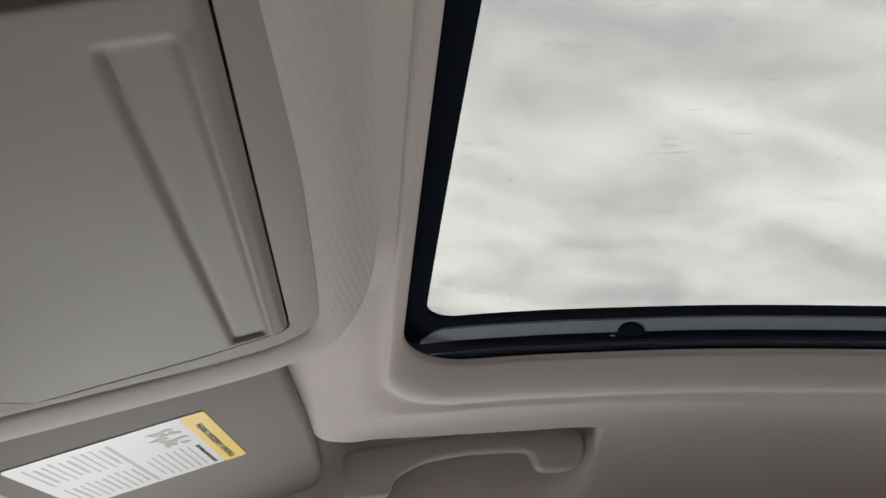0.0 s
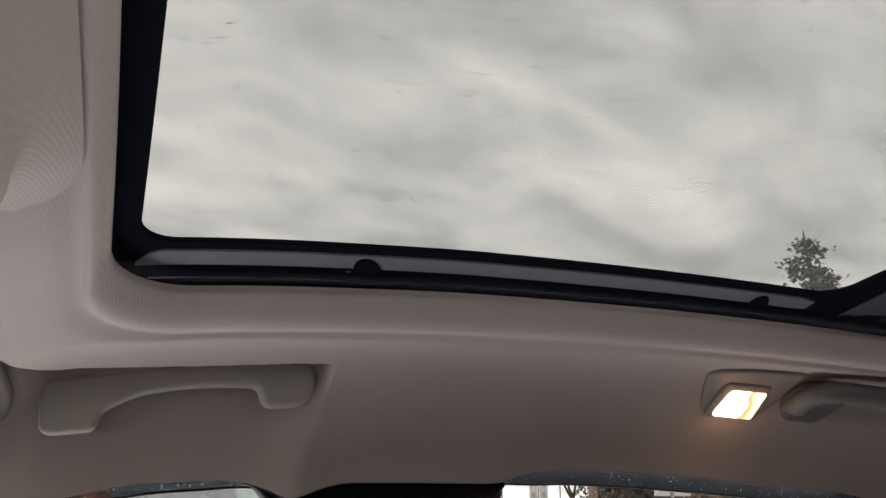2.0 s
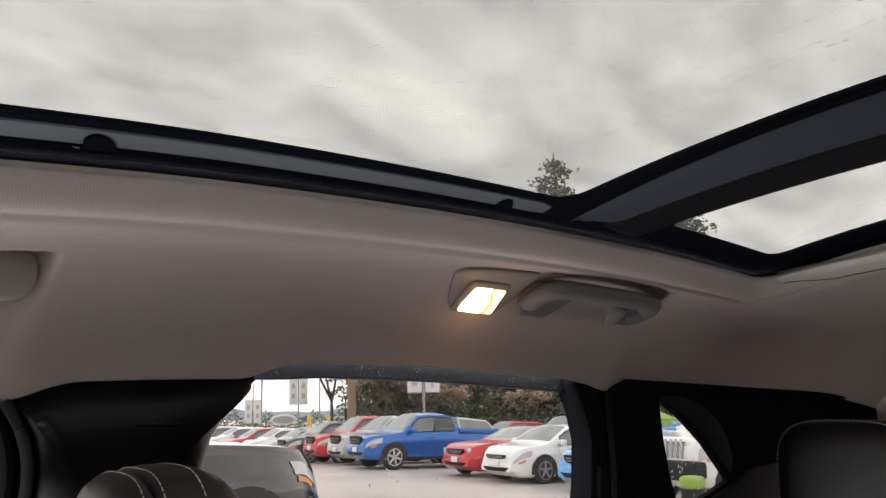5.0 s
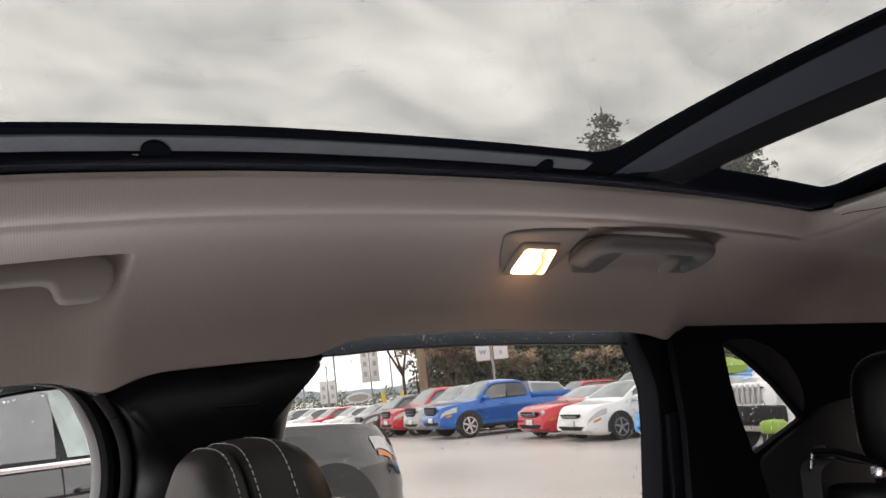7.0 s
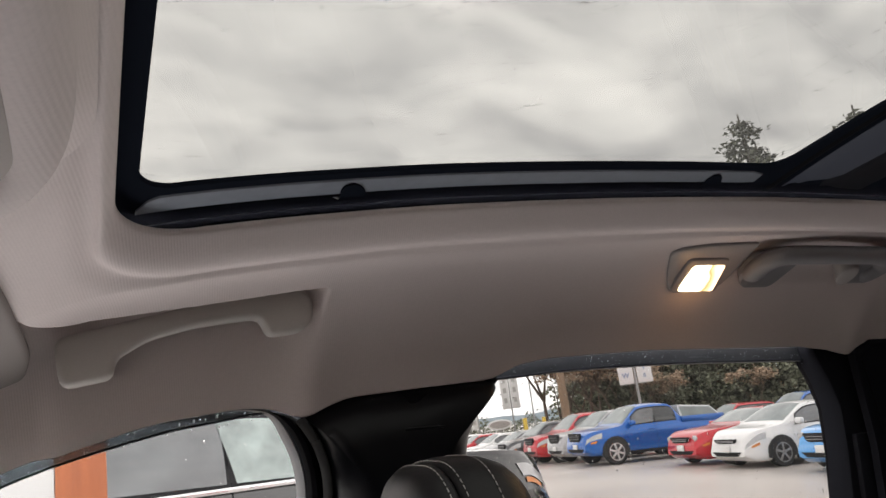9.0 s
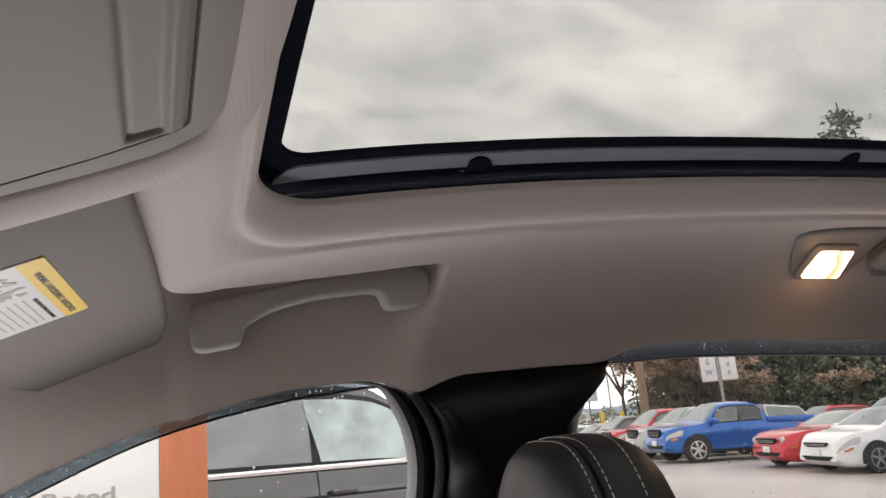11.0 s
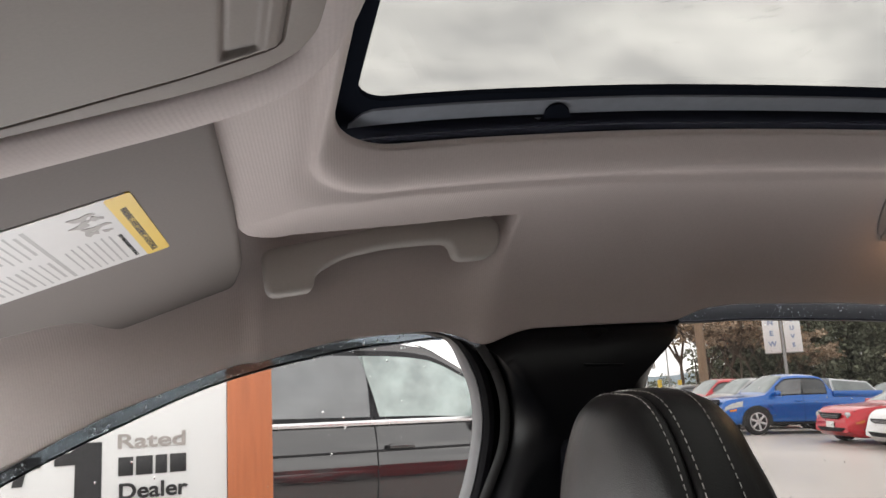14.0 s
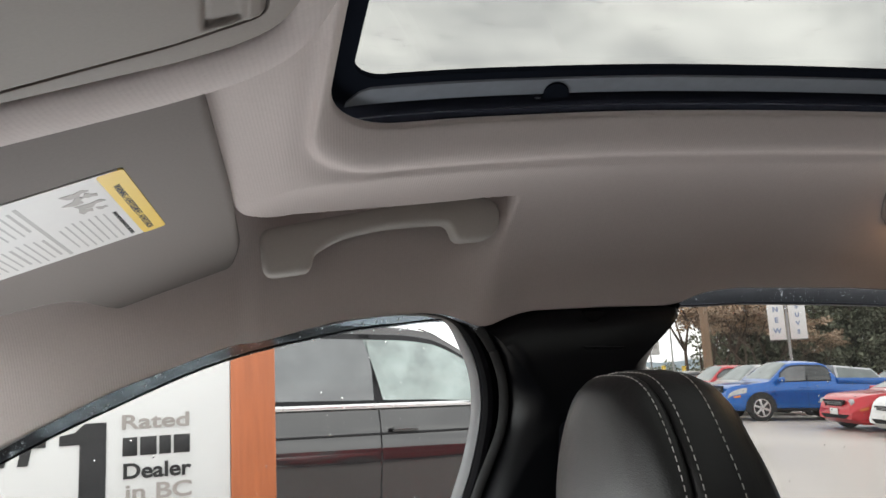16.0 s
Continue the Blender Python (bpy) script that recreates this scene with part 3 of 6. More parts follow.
for k in range(31):
    y = -0.414 + 0.828 * k / 30
    nose = 0.006 * (abs(y) / 0.414) ** 8
    flat, full = 0.14 * (0.414 ** 2 - y * y), smooth(0.416, 0.325, abs(y))
    end_x, end_z = 1.213 + 0.011 * full + nose * 0.3, -0.0205 - 0.0095 * full
    rows.append([(x, y, crown(x, y) - flat + dz) for x, dz in ((1.205 + nose, -0.006), (1.196 + nose, -0.012), (1.1945 + nose, -0.0145), (1.196 + nose, -0.0165 - 0.002 * full), (1.203 + nose * 0.6, -0.0185 - 0.005 * full), (end_x, end_z), (end_x + 0.002, end_z + 0.004), (end_x + 0.003, 0.0))])
    gap.append(Vector((end_x + 0.001, y, crown(end_x, y) - flat + end_z + 0.0008)))
shade = tagged(part("roller_blind", solid(rows), BLIND), "pale grey roller blind end bar behind the rear roof glass", "blind")
# black tube drawn in as the line of shade along the bar
part("shadow_gap", tube(gap, 0.0018, 6), FRIT, shade, "dark strip painting the shade behind the bar")

# ---- the cabin's shell ----
SILL = 1.10
floor = tagged(part("floor", box(0.75, 0, 0.40, 3.2, 1.5, 0.04), BLACK_TRIM), "black carpeted cabin floor", "floor", kind="structure")
for side, names in ((1, ("door_1", "door_2")), (-1, ("door_3", "door_4"))):
    for name, x0, x1 in ((names[0], -0.75, 0.30), (names[1], 0.30, 1.06)):
        door = thing(name, "black trimmed car door with wet window glass", "door", kind="structure")
        part("door_panel", box((x0 + x1) / 2, side * 0.72, (SILL + 0.42) / 2, x1 - x0 - 0.006, 0.09, SILL - 0.42, 0.02), BLACK_TRIM, door)
        gx0, gx1 = x0 + (0.0 if x0 < 0 else 0.02), x1 - 0.02
        # unseen black board across the far-side window, added to hold back daylight
        if side < 0:
            part("upper_panel", box(0.08 if x0 < 0 else 0.68, side * 0.68, 1.36, 0.44 if x0 < 0 else 0.75, 0.02, 0.54, 0.004), BLACK_TRIM, door)
        rows = [[(gx0 + (gx1 - gx0) * i / 12, side * (0.695 + 0.05 * max(0, (1.6 - z)) ** 1.5), z) for z in (SILL - 0.02 + (1.63 - SILL) * j / 8 for j in range(9))] for i in range(13)]
        pane = part("window_pane", sheet(rows), PRIVACY if x0 > 0 else WINDOW, door)
        pane.visible_shadow = side < 0
        if x0 < 0:
            low = [(-0.75, 1.14), (-0.42, 1.333), (-0.284, 1.416), (-0.188, 1.467), (-0.083, 1.514), (0.033, 1.544), (0.10, 1.554), (0.158, 1.560), (0.30, 1.562)]
        else:
            low = [(0.30, 1.578), (0.47, 1.583), (0.56, 1.588), (0.75, 1.589), (1.0, 1.583), (1.06, 1.580)]
        line = spline([(x, side * (0.6865 if x0 < 0 else 0.6885), z) for x, z in low], 5)
        rows = [[p + Vector((0, side * 0.012, 0.0)), p, p + Vector((0, -side * 0.001, 0.006)), p + Vector((0, -side * 0.003, 0.03)), p + Vector((0, -side * 0.004, 0.075)), p + Vector((0, side * 0.02, 0.075))] for p in line]
        if x0 > 0:
            part("window_frame", solid(rows), WET_FRAME, door, "black window frame beaded with rain")
        else:
            # the smoked plastic rain deflector outside the front window
            far_line = [Vector((0.035 + (p.x - 0.035) * 1.03, side * 0.7115, 1.528 + (p.z - 1.528) * 1.03)) for p in line]
            rows = [[p, p + Vector((0, -side * 0.001, 0.03)), p + Vector((0, -side * 0.003, 0.09)), p + Vector((0, side * 0.0, 0.09)), p + Vector((0, side * 0.002, 0.03)), p + Vector((0, side * 0.003, 0.0))] for p in far_line]
            shield = part("rain_deflector", solid(rows), SMOKED, door, "smoked plastic rain deflector beaded with rain")
            shield.visible_shadow = False
        part("glass_run", tube([p + Vector((0, -side * 0.003, 0.002)) for p in line], 0.0011, 6), BLACK_TRIM, door)
        if x0 > 0:
            frame_outline = [(0.990, 1.62), (1.002, 1.585), (1.020, 1.55), (1.034, 1.506), (1.030, 1.44), (1.016, 1.346), (0.99, 1.10), (1.16, 1.10), (1.16, 1.62)]
            part("rear_upright", prism(frame_outline, side * 0.660, side * 0.705, bevel=0.004), BLACK_TRIM, door)
            part("upright_cover", prism(rounded([(1.045, 1.465), (1.030, 1.30), (1.005, 1.10), (1.05, 1.10), (1.075, 1.30), (1.085, 1.465)], 0.004), side * 0.652, side * 0.664, bevel=0.002), BEAM, door)

# front and back of the cabin
dash = tagged(part("dashboard", prism(rounded([(-1.25, 0.42), (-1.25, 1.26), (-0.95, 1.22), (-0.62, 1.06), (-0.60, 0.60), (-0.72, 0.42)], 0.05), -0.74, 0.74, bevel=0.02), BLACK_TRIM), "black soft-touch dashboard", "dashboard", kind="structure")
for name, pts in (("windscreen", [(-1.25, 1.24), (-0.37, 1.50)]), ("rear_screen", [(2.15, 1.53), (2.42, 1.05)])):
    (x0, z0), (x1, z1) = pts
    rows = [[(x0 + (x1 - x0) * i / 8, -0.66 + 1.32 * j / 8, z0 + (z1 - z0) * i / 8 + 0.03 * math.sin(math.pi * i / 8)) for j in range(9)] for i in range(9)]
    if name == "windscreen":
        rows[-1] = [(x1, -0.63 + 1.26 * j / 8, liner_z(x1, -0.63 + 1.26 * j / 8) + 0.006) for j in range(9)]
        rows = [[tuple(Vector(rows[0][j]).lerp(Vector(rows[-1][j]), i / 8) + Vector((0, 0, 0.03 * math.sin(math.pi * i / 8)))) for j in range(9)] for i in range(9)]
    screen = tagged(part("window_1" if name == "windscreen" else "window_2", sheet(rows), CLEAR_PANE if name == "windscreen" else PRIVACY), "wet car " + name.replace("_", " ") + " glass", "window", kind="structure")
for side in (1, -1):
    tagged(part("wall_boot_side", box(1.74, side * 0.668, 0.69, 1.36, 0.05, 0.54, 0.01), BLACK_TRIM), "black carpeted side wall of the boot", "wall", kind="structure")
    tagged(part("wall_footwell", box(-1.0, side * 0.72, 0.84, 0.50, 0.06, 0.84, 0.01), BLACK_TRIM), "black side wall of the front footwell", "wall", kind="structure")
    tagged(part("wall_tail_corner", prism([(2.195, 0.92), (2.195, 1.606), (2.46, 1.06), (2.46, 0.92)], side * 0.632, side * 0.70), BLACK_TRIM), "black tail corner trim", "wall", kind="structure")
tagged(part("wall_tail_header", box(2.18, 0, 1.64, 0.05, 1.34, 0.30, 0.01), FABRIC), "pale fabric header above the rear screen", "wall", kind="structure")
tailgate = tagged(part("wall_rear", box(2.42, 0, 0.75, 0.06, 1.4, 0.66, 0.02), BLACK_TRIM), "black tailgate lining", "wall", kind="structure")

# ---- pillars ----
B_OUT = [(0.186, 1.552), (0.200, 1.530), (0.210, 1.500), (0.2125, 1.470), (0.208, 1.440), (0.196, 1.410), (0.180, 1.372), (0.155, 1.30), (0.12, 1.10), (0.42, 1.10), (0.380, 1.35), (0.376, 1.44), (0.3775, 1.490),
         (0.3845, 1.520), (0.3995, 1.548), (0.427, 1.574), (0.424, 1.582), (0.33, 1.579), (0.235, 1.573), (0.206, 1.563)]
for side, name in ((1, "pillar_trim"), (-1, "pillar_trim")):
    pillar = thing(name, "black moulded pillar trim between the front and rear doors", "pillar trim", kind="structure", group="door pillars")
    line = [Vector((x, 0, z)) for x, z in B_OUT]
    mid = sum(line, Vector()) / len(line)
    rows = []
    for y, inset in ((0.70, 0.0), (0.660, 0.0), (0.654, 0.002), (0.648, 0.006), (0.642, 0.012), (0.637, 0.021), (0.633, 0.034), (0.631, 0.047), (0.630, 0.060)):
        row = []
        for p in line:
            q = p + (mid - p).normalized() * inset * (1.0 if p.z > 1.2 else 0.2)
            row.append((q.x, side * y, q.z))
        rows.append(row)
    part("cover", solid(rows), PILLAR_TRIM, pillar, smooth_angle=60)
    part("slot", box(0.318, side * 0.6295, 1.530, 0.048, 0.002, 0.0028, 0.0008), PILLAR_TRIM, pillar, "thin moulded slot")
    edge = spline([(0.186, side * 0.648, 1.551), (0.201, side * 0.648, 1.528), (0.211, side * 0.648, 1.500), (0.2135, side * 0.648, 1.470), (0.209, side * 0.648, 1.440), (0.196, side * 0.648, 1.408), (0.178, side * 0.648, 1.365), (0.150, side * 0.648, 1.28), (0.12, side * 0.648, 1.12)])
    part("trim_edge", tube([p + Vector((-0.005, side * 0.004, 0)) for p in edge], 0.0055, 10), GREY_SEAL, pillar, "dark grey piping")
    seal = spline([(-0.40, side * 0.664, 1.352), (-0.276, side * 0.664, 1.430), (-0.184, side * 0.664, 1.480), (-0.082, side * 0.664, 1.522), (0.03, side * 0.664, 1.556), (0.10, side * 0.664, 1.566), (0.140, side * 0.664, 1.564), (0.163, side * 0.664, 1.553), (0.180, side * 0.664, 1.530), (0.191, side * 0.664, 1.495), (0.192, side * 0.664, 1.455), (0.182, side * 0.664, 1.405), (0.164, side * 0.664, 1.35), (0.125, side * 0.664, 1.22), (0.09, side * 0.664, 1.10)], 10)
    # the seal keeps to the lining's edge along the window's slope
    seal = [p + Vector((0, 0, 0.0075 * smooth(0.04, -0.08, p.x) if p.z > 1.30 and p.x < 0.04 else 0)) for p in seal]
    black, grey = [], []
    for i, p in enumerate(seal):
        d = (seal[min(i + 1, len(seal) - 1)] - seal[max(i - 1, 0)]).normalized()
        out_ = Vector((-d.z, 0, d.x))  # away from the window
        if out_.x < 0 and out_.z < 0:
            out_ = -out_
        full = smooth(0.150, 0.180, p.x) if p.z > 1.52 else 1.0 if p.x > 0.05 else 0.0
        k = 0.07 + 0.93 * full
        black.append([p + out_ * (u * k) + Vector((0, side * w, 0)) for u, w in ((-0.0030, 0.010), (-0.0025, 0.001), (0.000, -0.005), (0.005, -0.006), (0.010, -0.002), (0.017, 0.008), (0.026, 0.014), (0.026, 0.024), (0.0, 0.024))])
        grey.append([p + out_ * (u * k) + Vector((0, side * w, 0)) for u, w in ((-0.0090, 0.030), (-0.0085, 0.020), (-0.007, 0.013), (-0.004, 0.009), (-0.002, 0.012), (-0.002, 0.030))])
    part("door_seal", solid(black), BLACK_RUBBER, pillar, "black rubber door seal")
    part("door_frame_edge", solid(grey), FRAME_EDGE, pillar, "door frame edge, its reflected daylight painted grey")
    part("rear_seal", tube(spline([(0.424, side * 0.655, 1.584), (0.397, side * 0.655, 1.554), (0.373, side * 0.655, 1.522), (0.359, side * 0.655, 1.485), (0.352, side * 0.655, 1.44), (0.350, side * 0.655, 1.33), (0.385, side * 0.655, 1.1)]), 0.007, 10), BLACK_RUBBER, pillar)
    guide = part("belt_guide", prism(rounded([(0.262, 1.452), (0.256, 1.30), (0.35, 1.30), (0.352, 1.452)], 0.012), side * 0.618, side * 0.632, bevel=0.003), BLACK_TRIM, pillar, "belt height adjuster")
    part("belt_loop", prism(rounded([(0.272, 1.442), (0.285, 1.405), (0.335, 1.405), (0.342, 1.442)], 0.008), side * 0.606, side * 0.620, bevel=0.003), FRIT, pillar, "glossy belt loop")

C_OUT = [(1.052, 1.584), (1.075, 1.596), (1.105, 1.606), (1.20, 1.606), (2.2, 1.606), (2.2, 0.90), (1.02, 0.90), (1.040, 1.20), (1.060, 1.45)]
QUARTER = rounded([(1.188, 1.580), (1.195, 1.510), (1.208, 1.448), (1.234, 1.380), (1.306, 1.402), (1.404, 1.430), (1.330, 1.496), (1.262, 1.541)], 0.010, 4)
for side in (1, -1):
    rear_wall = thing("wall_rear_side", "black moulded rear quarter trim with a small window", "wall", kind="structure")
    part("quarter_trim", prism(C_OUT, side * 0.632, side * 0.644, holes=[QUARTER]), BLACK_TRIM, rear_wall)
    part("trim_roll", tube(spline([(1.056, side * 0.634, 1.582), (1.078, side * 0.634, 1.592), (1.105, side * 0.634, 1.599), (1.20, side * 0.634, 1.6), (2.15, side * 0.634, 1.6)]), 0.007, 8), BLACK_TRIM, rear_wall)
    part("upper_recess", prism(rounded([(1.196, 1.577), (1.214, 1.582), (1.2665, 1.582), (1.329, 1.567), (1.380, 1.540), (1.412, 1.500), (1.420, 1.466), (1.410, 1.438), (1.337, 1.502), (1.266, 1.547)], 0.010), side * 0.6305, side * 0.634, bevel=0.001), REAR_TRIM, rear_wall)
    part("lower_bulge", prism(rounded([(1.240, 1.372), (1.310, 1.396), (1.410, 1.424), (1.470, 1.450), (1.62, 1.46), (1.62, 1.05), (1.330, 1.05), (1.275, 1.25)], 0.02), side * 0.624, side * 0.634, bevel=0.004), REAR_TRIM, rear_wall)
    pane = part("quarter_pane", sheet([[(1.15, side * 0.650, 1.36), (1.43, side * 0.650, 1.36)], [(1.15, side * 0.650, 1.60), (1.43, side * 0.650, 1.60)]]), PRIVACY, rear_wall)
    part("seam", tube(spline([(1.066, side * 0.6315, 1.575), (1.072, side * 0.631, 1.53), (1.079, side * 0.631, 1.484), (1.100, side * 0.631, 1.404), (1.125, side * 0.631, 1.34)]), 0.002, 6), BLACK_RUBBER, rear_wall)


# ---- grab handles ----
def grab_handle(outline, lo, hi, feet, material, label):
    h = thing("grab_handle", label, "grab handle", group="grab handles")
    part("grip", prism(rounded(outline, 0.012, 4), lo, hi, bevel=0.0055, segments=3), material, h)
    for x, z, sx, sz in feet:
        part("foot", box(x, hi + 0.012, z, sx, 0.034, sz, 0.005), material, h)
    return h


front_handle = grab_handle([(-0.056, 1.634), (-0.049, 1.589), (-0.006, 1.597), (-0.004, 1.614), (0.022, 1.631), (0.062, 1.642), (0.104, 1.648), (0.128, 1.650), (0.134, 1.631), (0.168, 1.635), (0.180, 1.646), (0.181, 1.672), (0.160, 1.681), (0.08, 1.667), (0.0, 1.648)],
                           0.572, 0.597, [(-0.028, 1.612, 0.030, 0.024), (0.157, 1.654, 0.030, 0.024)], HANDLE_GREY, "pale grey plastic roof grab handle above the front door")
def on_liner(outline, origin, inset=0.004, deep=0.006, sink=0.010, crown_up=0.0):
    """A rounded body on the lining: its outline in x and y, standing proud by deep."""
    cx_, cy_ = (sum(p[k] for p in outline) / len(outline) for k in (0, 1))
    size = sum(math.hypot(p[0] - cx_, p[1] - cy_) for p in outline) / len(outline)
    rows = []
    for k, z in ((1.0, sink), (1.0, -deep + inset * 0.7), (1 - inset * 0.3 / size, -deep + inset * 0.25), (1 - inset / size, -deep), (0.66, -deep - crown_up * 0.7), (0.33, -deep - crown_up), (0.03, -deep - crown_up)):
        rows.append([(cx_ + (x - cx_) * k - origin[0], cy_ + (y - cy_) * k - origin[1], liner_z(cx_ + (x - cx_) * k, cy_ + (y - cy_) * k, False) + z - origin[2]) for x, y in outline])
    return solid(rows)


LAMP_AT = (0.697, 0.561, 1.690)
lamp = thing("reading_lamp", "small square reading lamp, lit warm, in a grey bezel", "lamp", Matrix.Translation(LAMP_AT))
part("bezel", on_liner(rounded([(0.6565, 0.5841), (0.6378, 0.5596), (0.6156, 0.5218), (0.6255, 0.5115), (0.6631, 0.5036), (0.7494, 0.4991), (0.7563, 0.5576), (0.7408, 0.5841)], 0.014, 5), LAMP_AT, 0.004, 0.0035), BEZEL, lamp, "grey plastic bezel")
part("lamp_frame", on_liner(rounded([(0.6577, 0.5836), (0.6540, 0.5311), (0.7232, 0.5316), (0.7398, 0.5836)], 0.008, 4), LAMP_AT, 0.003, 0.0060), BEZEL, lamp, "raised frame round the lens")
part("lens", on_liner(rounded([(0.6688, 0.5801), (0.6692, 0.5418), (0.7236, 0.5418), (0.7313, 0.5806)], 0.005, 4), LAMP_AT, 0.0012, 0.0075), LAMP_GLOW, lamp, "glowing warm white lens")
lamp_m = Matrix.Translation((0.697, 0.559, 1.679)) @ Euler((radians(-32), 0, 0)).to_matrix().to_4x4()
glow = new("lamp_glow", bpy.data.lights.new("lamp_glow", "AREA"))
glow.data.shape, glow.data.size, glow.data.size_y, glow.data.energy, glow.data.color = "RECTANGLE", 0.055, 0.04, LAMP_WATTS, (1.0, 0.62, 0.30)
glow.matrix_basis = lamp_m
bulb = new("lamp_bulb", bpy.data.lights.new("lamp_bulb", "POINT"))
bulb.data.energy, bulb.data.shadow_soft_size, bulb.data.color = 0.022, 0.009, (1.0, 0.50, 0.18)
bulb.location = (0.697, 0.553, 1.668)

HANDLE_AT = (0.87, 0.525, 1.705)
rear_handle = thing("grab_handle", "dark grey folding grab handle beside the lit lamp", "grab handle", Matrix.Translation(HANDLE_AT), group="grab handles")
def over_liner(line, proud):
    return [Vector((x - HANDLE_AT[0], y - HANDLE_AT[1], liner_z(x, y, False) - p - HANDLE_AT[2])) for (x, y), p in zip(line, proud)]


grip_line = [(p.x, p.y) for p in spline([(0.782, 0.558, 0), (0.780, 0.533, 0), (0.793, 0.512, 0), (0.830, 0.5055, 0), (0.875, 0.504, 0), (0.930, 0.504, 0), (0.975, 0.506, 0), (1.006, 0.516, 0), (1.018, 0.536, 0), (1.008, 0.558, 0)], 6)]
grip_up = [0.004 + 0.013 * math.sin(math.pi * min(1.0, max(0.0, k / (len(grip_line) - 1)))) ** 0.5 for k in range(len(grip_line))]
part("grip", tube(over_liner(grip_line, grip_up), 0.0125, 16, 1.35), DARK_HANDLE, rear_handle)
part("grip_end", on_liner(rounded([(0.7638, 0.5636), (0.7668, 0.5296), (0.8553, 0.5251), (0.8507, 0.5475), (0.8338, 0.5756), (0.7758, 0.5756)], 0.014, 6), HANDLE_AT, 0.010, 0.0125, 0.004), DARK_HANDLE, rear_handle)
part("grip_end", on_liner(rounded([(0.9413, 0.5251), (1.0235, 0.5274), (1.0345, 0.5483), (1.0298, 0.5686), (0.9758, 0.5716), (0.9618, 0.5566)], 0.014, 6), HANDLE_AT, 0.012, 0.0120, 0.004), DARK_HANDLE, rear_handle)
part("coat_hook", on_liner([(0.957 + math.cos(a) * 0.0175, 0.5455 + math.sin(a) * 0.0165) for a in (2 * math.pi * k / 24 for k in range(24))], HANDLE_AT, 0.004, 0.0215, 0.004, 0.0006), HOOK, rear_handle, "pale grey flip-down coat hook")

# ---- sun visor with its warning label ----
ex = Vector((1, 0, 0.42)).normalized()
ey = (Vector((0, 1, -0.15)) - ex * Vector((0, 1, -0.15)).dot(ex)).normalized()
visor_m = Matrix.Translation((-0.138, 0.33, 1.621)) @ Matrix((ex, ey, ex.cross(ey))).transposed().to_4x4()
visor = thing("sun_visor", "grey vinyl sun visor folded up, with a warning label", "sun visor", visor_m)
visor_out = rounded([(0.060, -0.122), (0.064, 0.10), (0.062, 0.235), (0.050, 0.292), (0.024, 0.316), (-0.012, 0.322), (-0.052, 0.316), (-0.070, 0.280), (-0.083, 0.225), (-0.104, 0.205), (-0.140, 0.195), (-0.140, -0.122)], 0.020, 5)
part("board", prism(visor_out, 0.0, 0.020, axis="z", bevel=0.008, segments=4), VISOR_VINYL, visor)
part("pivot_rod", tube([(0.035, -0.20, 0.012), (0.035, -0.11, 0.012)], 0.005, 10), GREY_PLASTIC, visor, "grey pivot rod")
part("label_sheet", prism(rounded([(0.004, -0.001), (0.011, 0.112), (-0.112, 0.112), (-0.119, -0.001)], 0.004), -0.0008, 0.001, axis="z"), LABEL_WHITE, visor, "white printed warning label")
part("label_header", prism(rounded([(0.0045, -0.001), (0.0115, 0.112), (-0.0045, 0.113), (-0.0115, 0.0)], 0.003), -0.0009, 0.001, axis="z"), LABEL_YELLOW, visor, "yellow header strip of the label")


def on_label(name, bm, ink, u, v, turn=0.0):
    """Puts print on the label: u along the header, v away from it."""
    bm.transform(Matrix.Translation((0.0 + 0.0036 + 0.062 * u - v, u, -0.00088)) @ Matrix(((0, 1, 0), (1, 0, 0), (0, 0, -1))).to_4x4() @ pose(0, 0, 0, 0, 0, turn))
    return part(name, bm, ink, visor)


on_label("header_text", lettering("WARNING / AVERTISSEMENT / ADVERTENCIA", 0.0042, 0.0001, width=0.088, depth=0.0002), INK, 0.062, 0.0085, 3.5)
on_label("label_text", lettering("EVEN WITH ADVANCED AIR BAGS", 0.0026, 0.0, width=0.048, depth=0.0002), INK, 0.082, 0.021, 3.5)
tri = bmesh.new()
tri.faces.new([tri.verts.new(p) for p in ((-0.0036, -0.003, 0), (0.0036, -0.003, 0), (0, 0.0035, 0))])
on_label("warning_triangle", tri, INK, 0.0085, 0.008)
rng = random.Random(4)
for k in range(7):
    on_label("print_line", box(0, 0, 0, 0.052 - rng.random() * 0.014, 0.0011, 0.0002), FAINT_INK, 0.080, 0.027 + k * 0.0048, 3.5)
for u, v, w, h, turn in ((0.014, 0.031, 0.0055, 0.008, 20), (0.021, 0.024, 0.004, 0.005, -30), (0.024, 0.034, 0.006, 0.007, 50), (0.034, 0.028, 0.005, 0.009, 10), (0.041, 0.033, 0.006, 0.005, -20), (0.044, 0.024, 0.0035, 0.0035, 0)):
    on_label("pictogram", prism(rounded([(-w, -h), (w * 0.4, -h * 0.8), (w, -h * 0.1), (w * 0.3, h * 0.3), (w * 0.6, h), (-w * 0.4, h * 0.7), (-w * 0.3, -h * 0.1)], 0.0015), 0, 0.0002, axis="z"), GREY_INK, u, v, turn)
on_label("print_line", box(0, 0, 0, 0.098, 0.0024, 0.0002), FAINT_INK, 0.058, 0.0635, 3.5)
for k in range(10):
    for u in (0.030, 0.084):
        on_label("print_line", box(0, 0, 0, 0.046 - rng.random() * 0.014, 0.0012 if k % 4 else 0.0018, 0.0002), FAINT_INK, u, 0.0685 + k * 0.0050, 3.5)

# ---- overhead console ----
cx = Vector((1, 0, 0.36)).normalized()
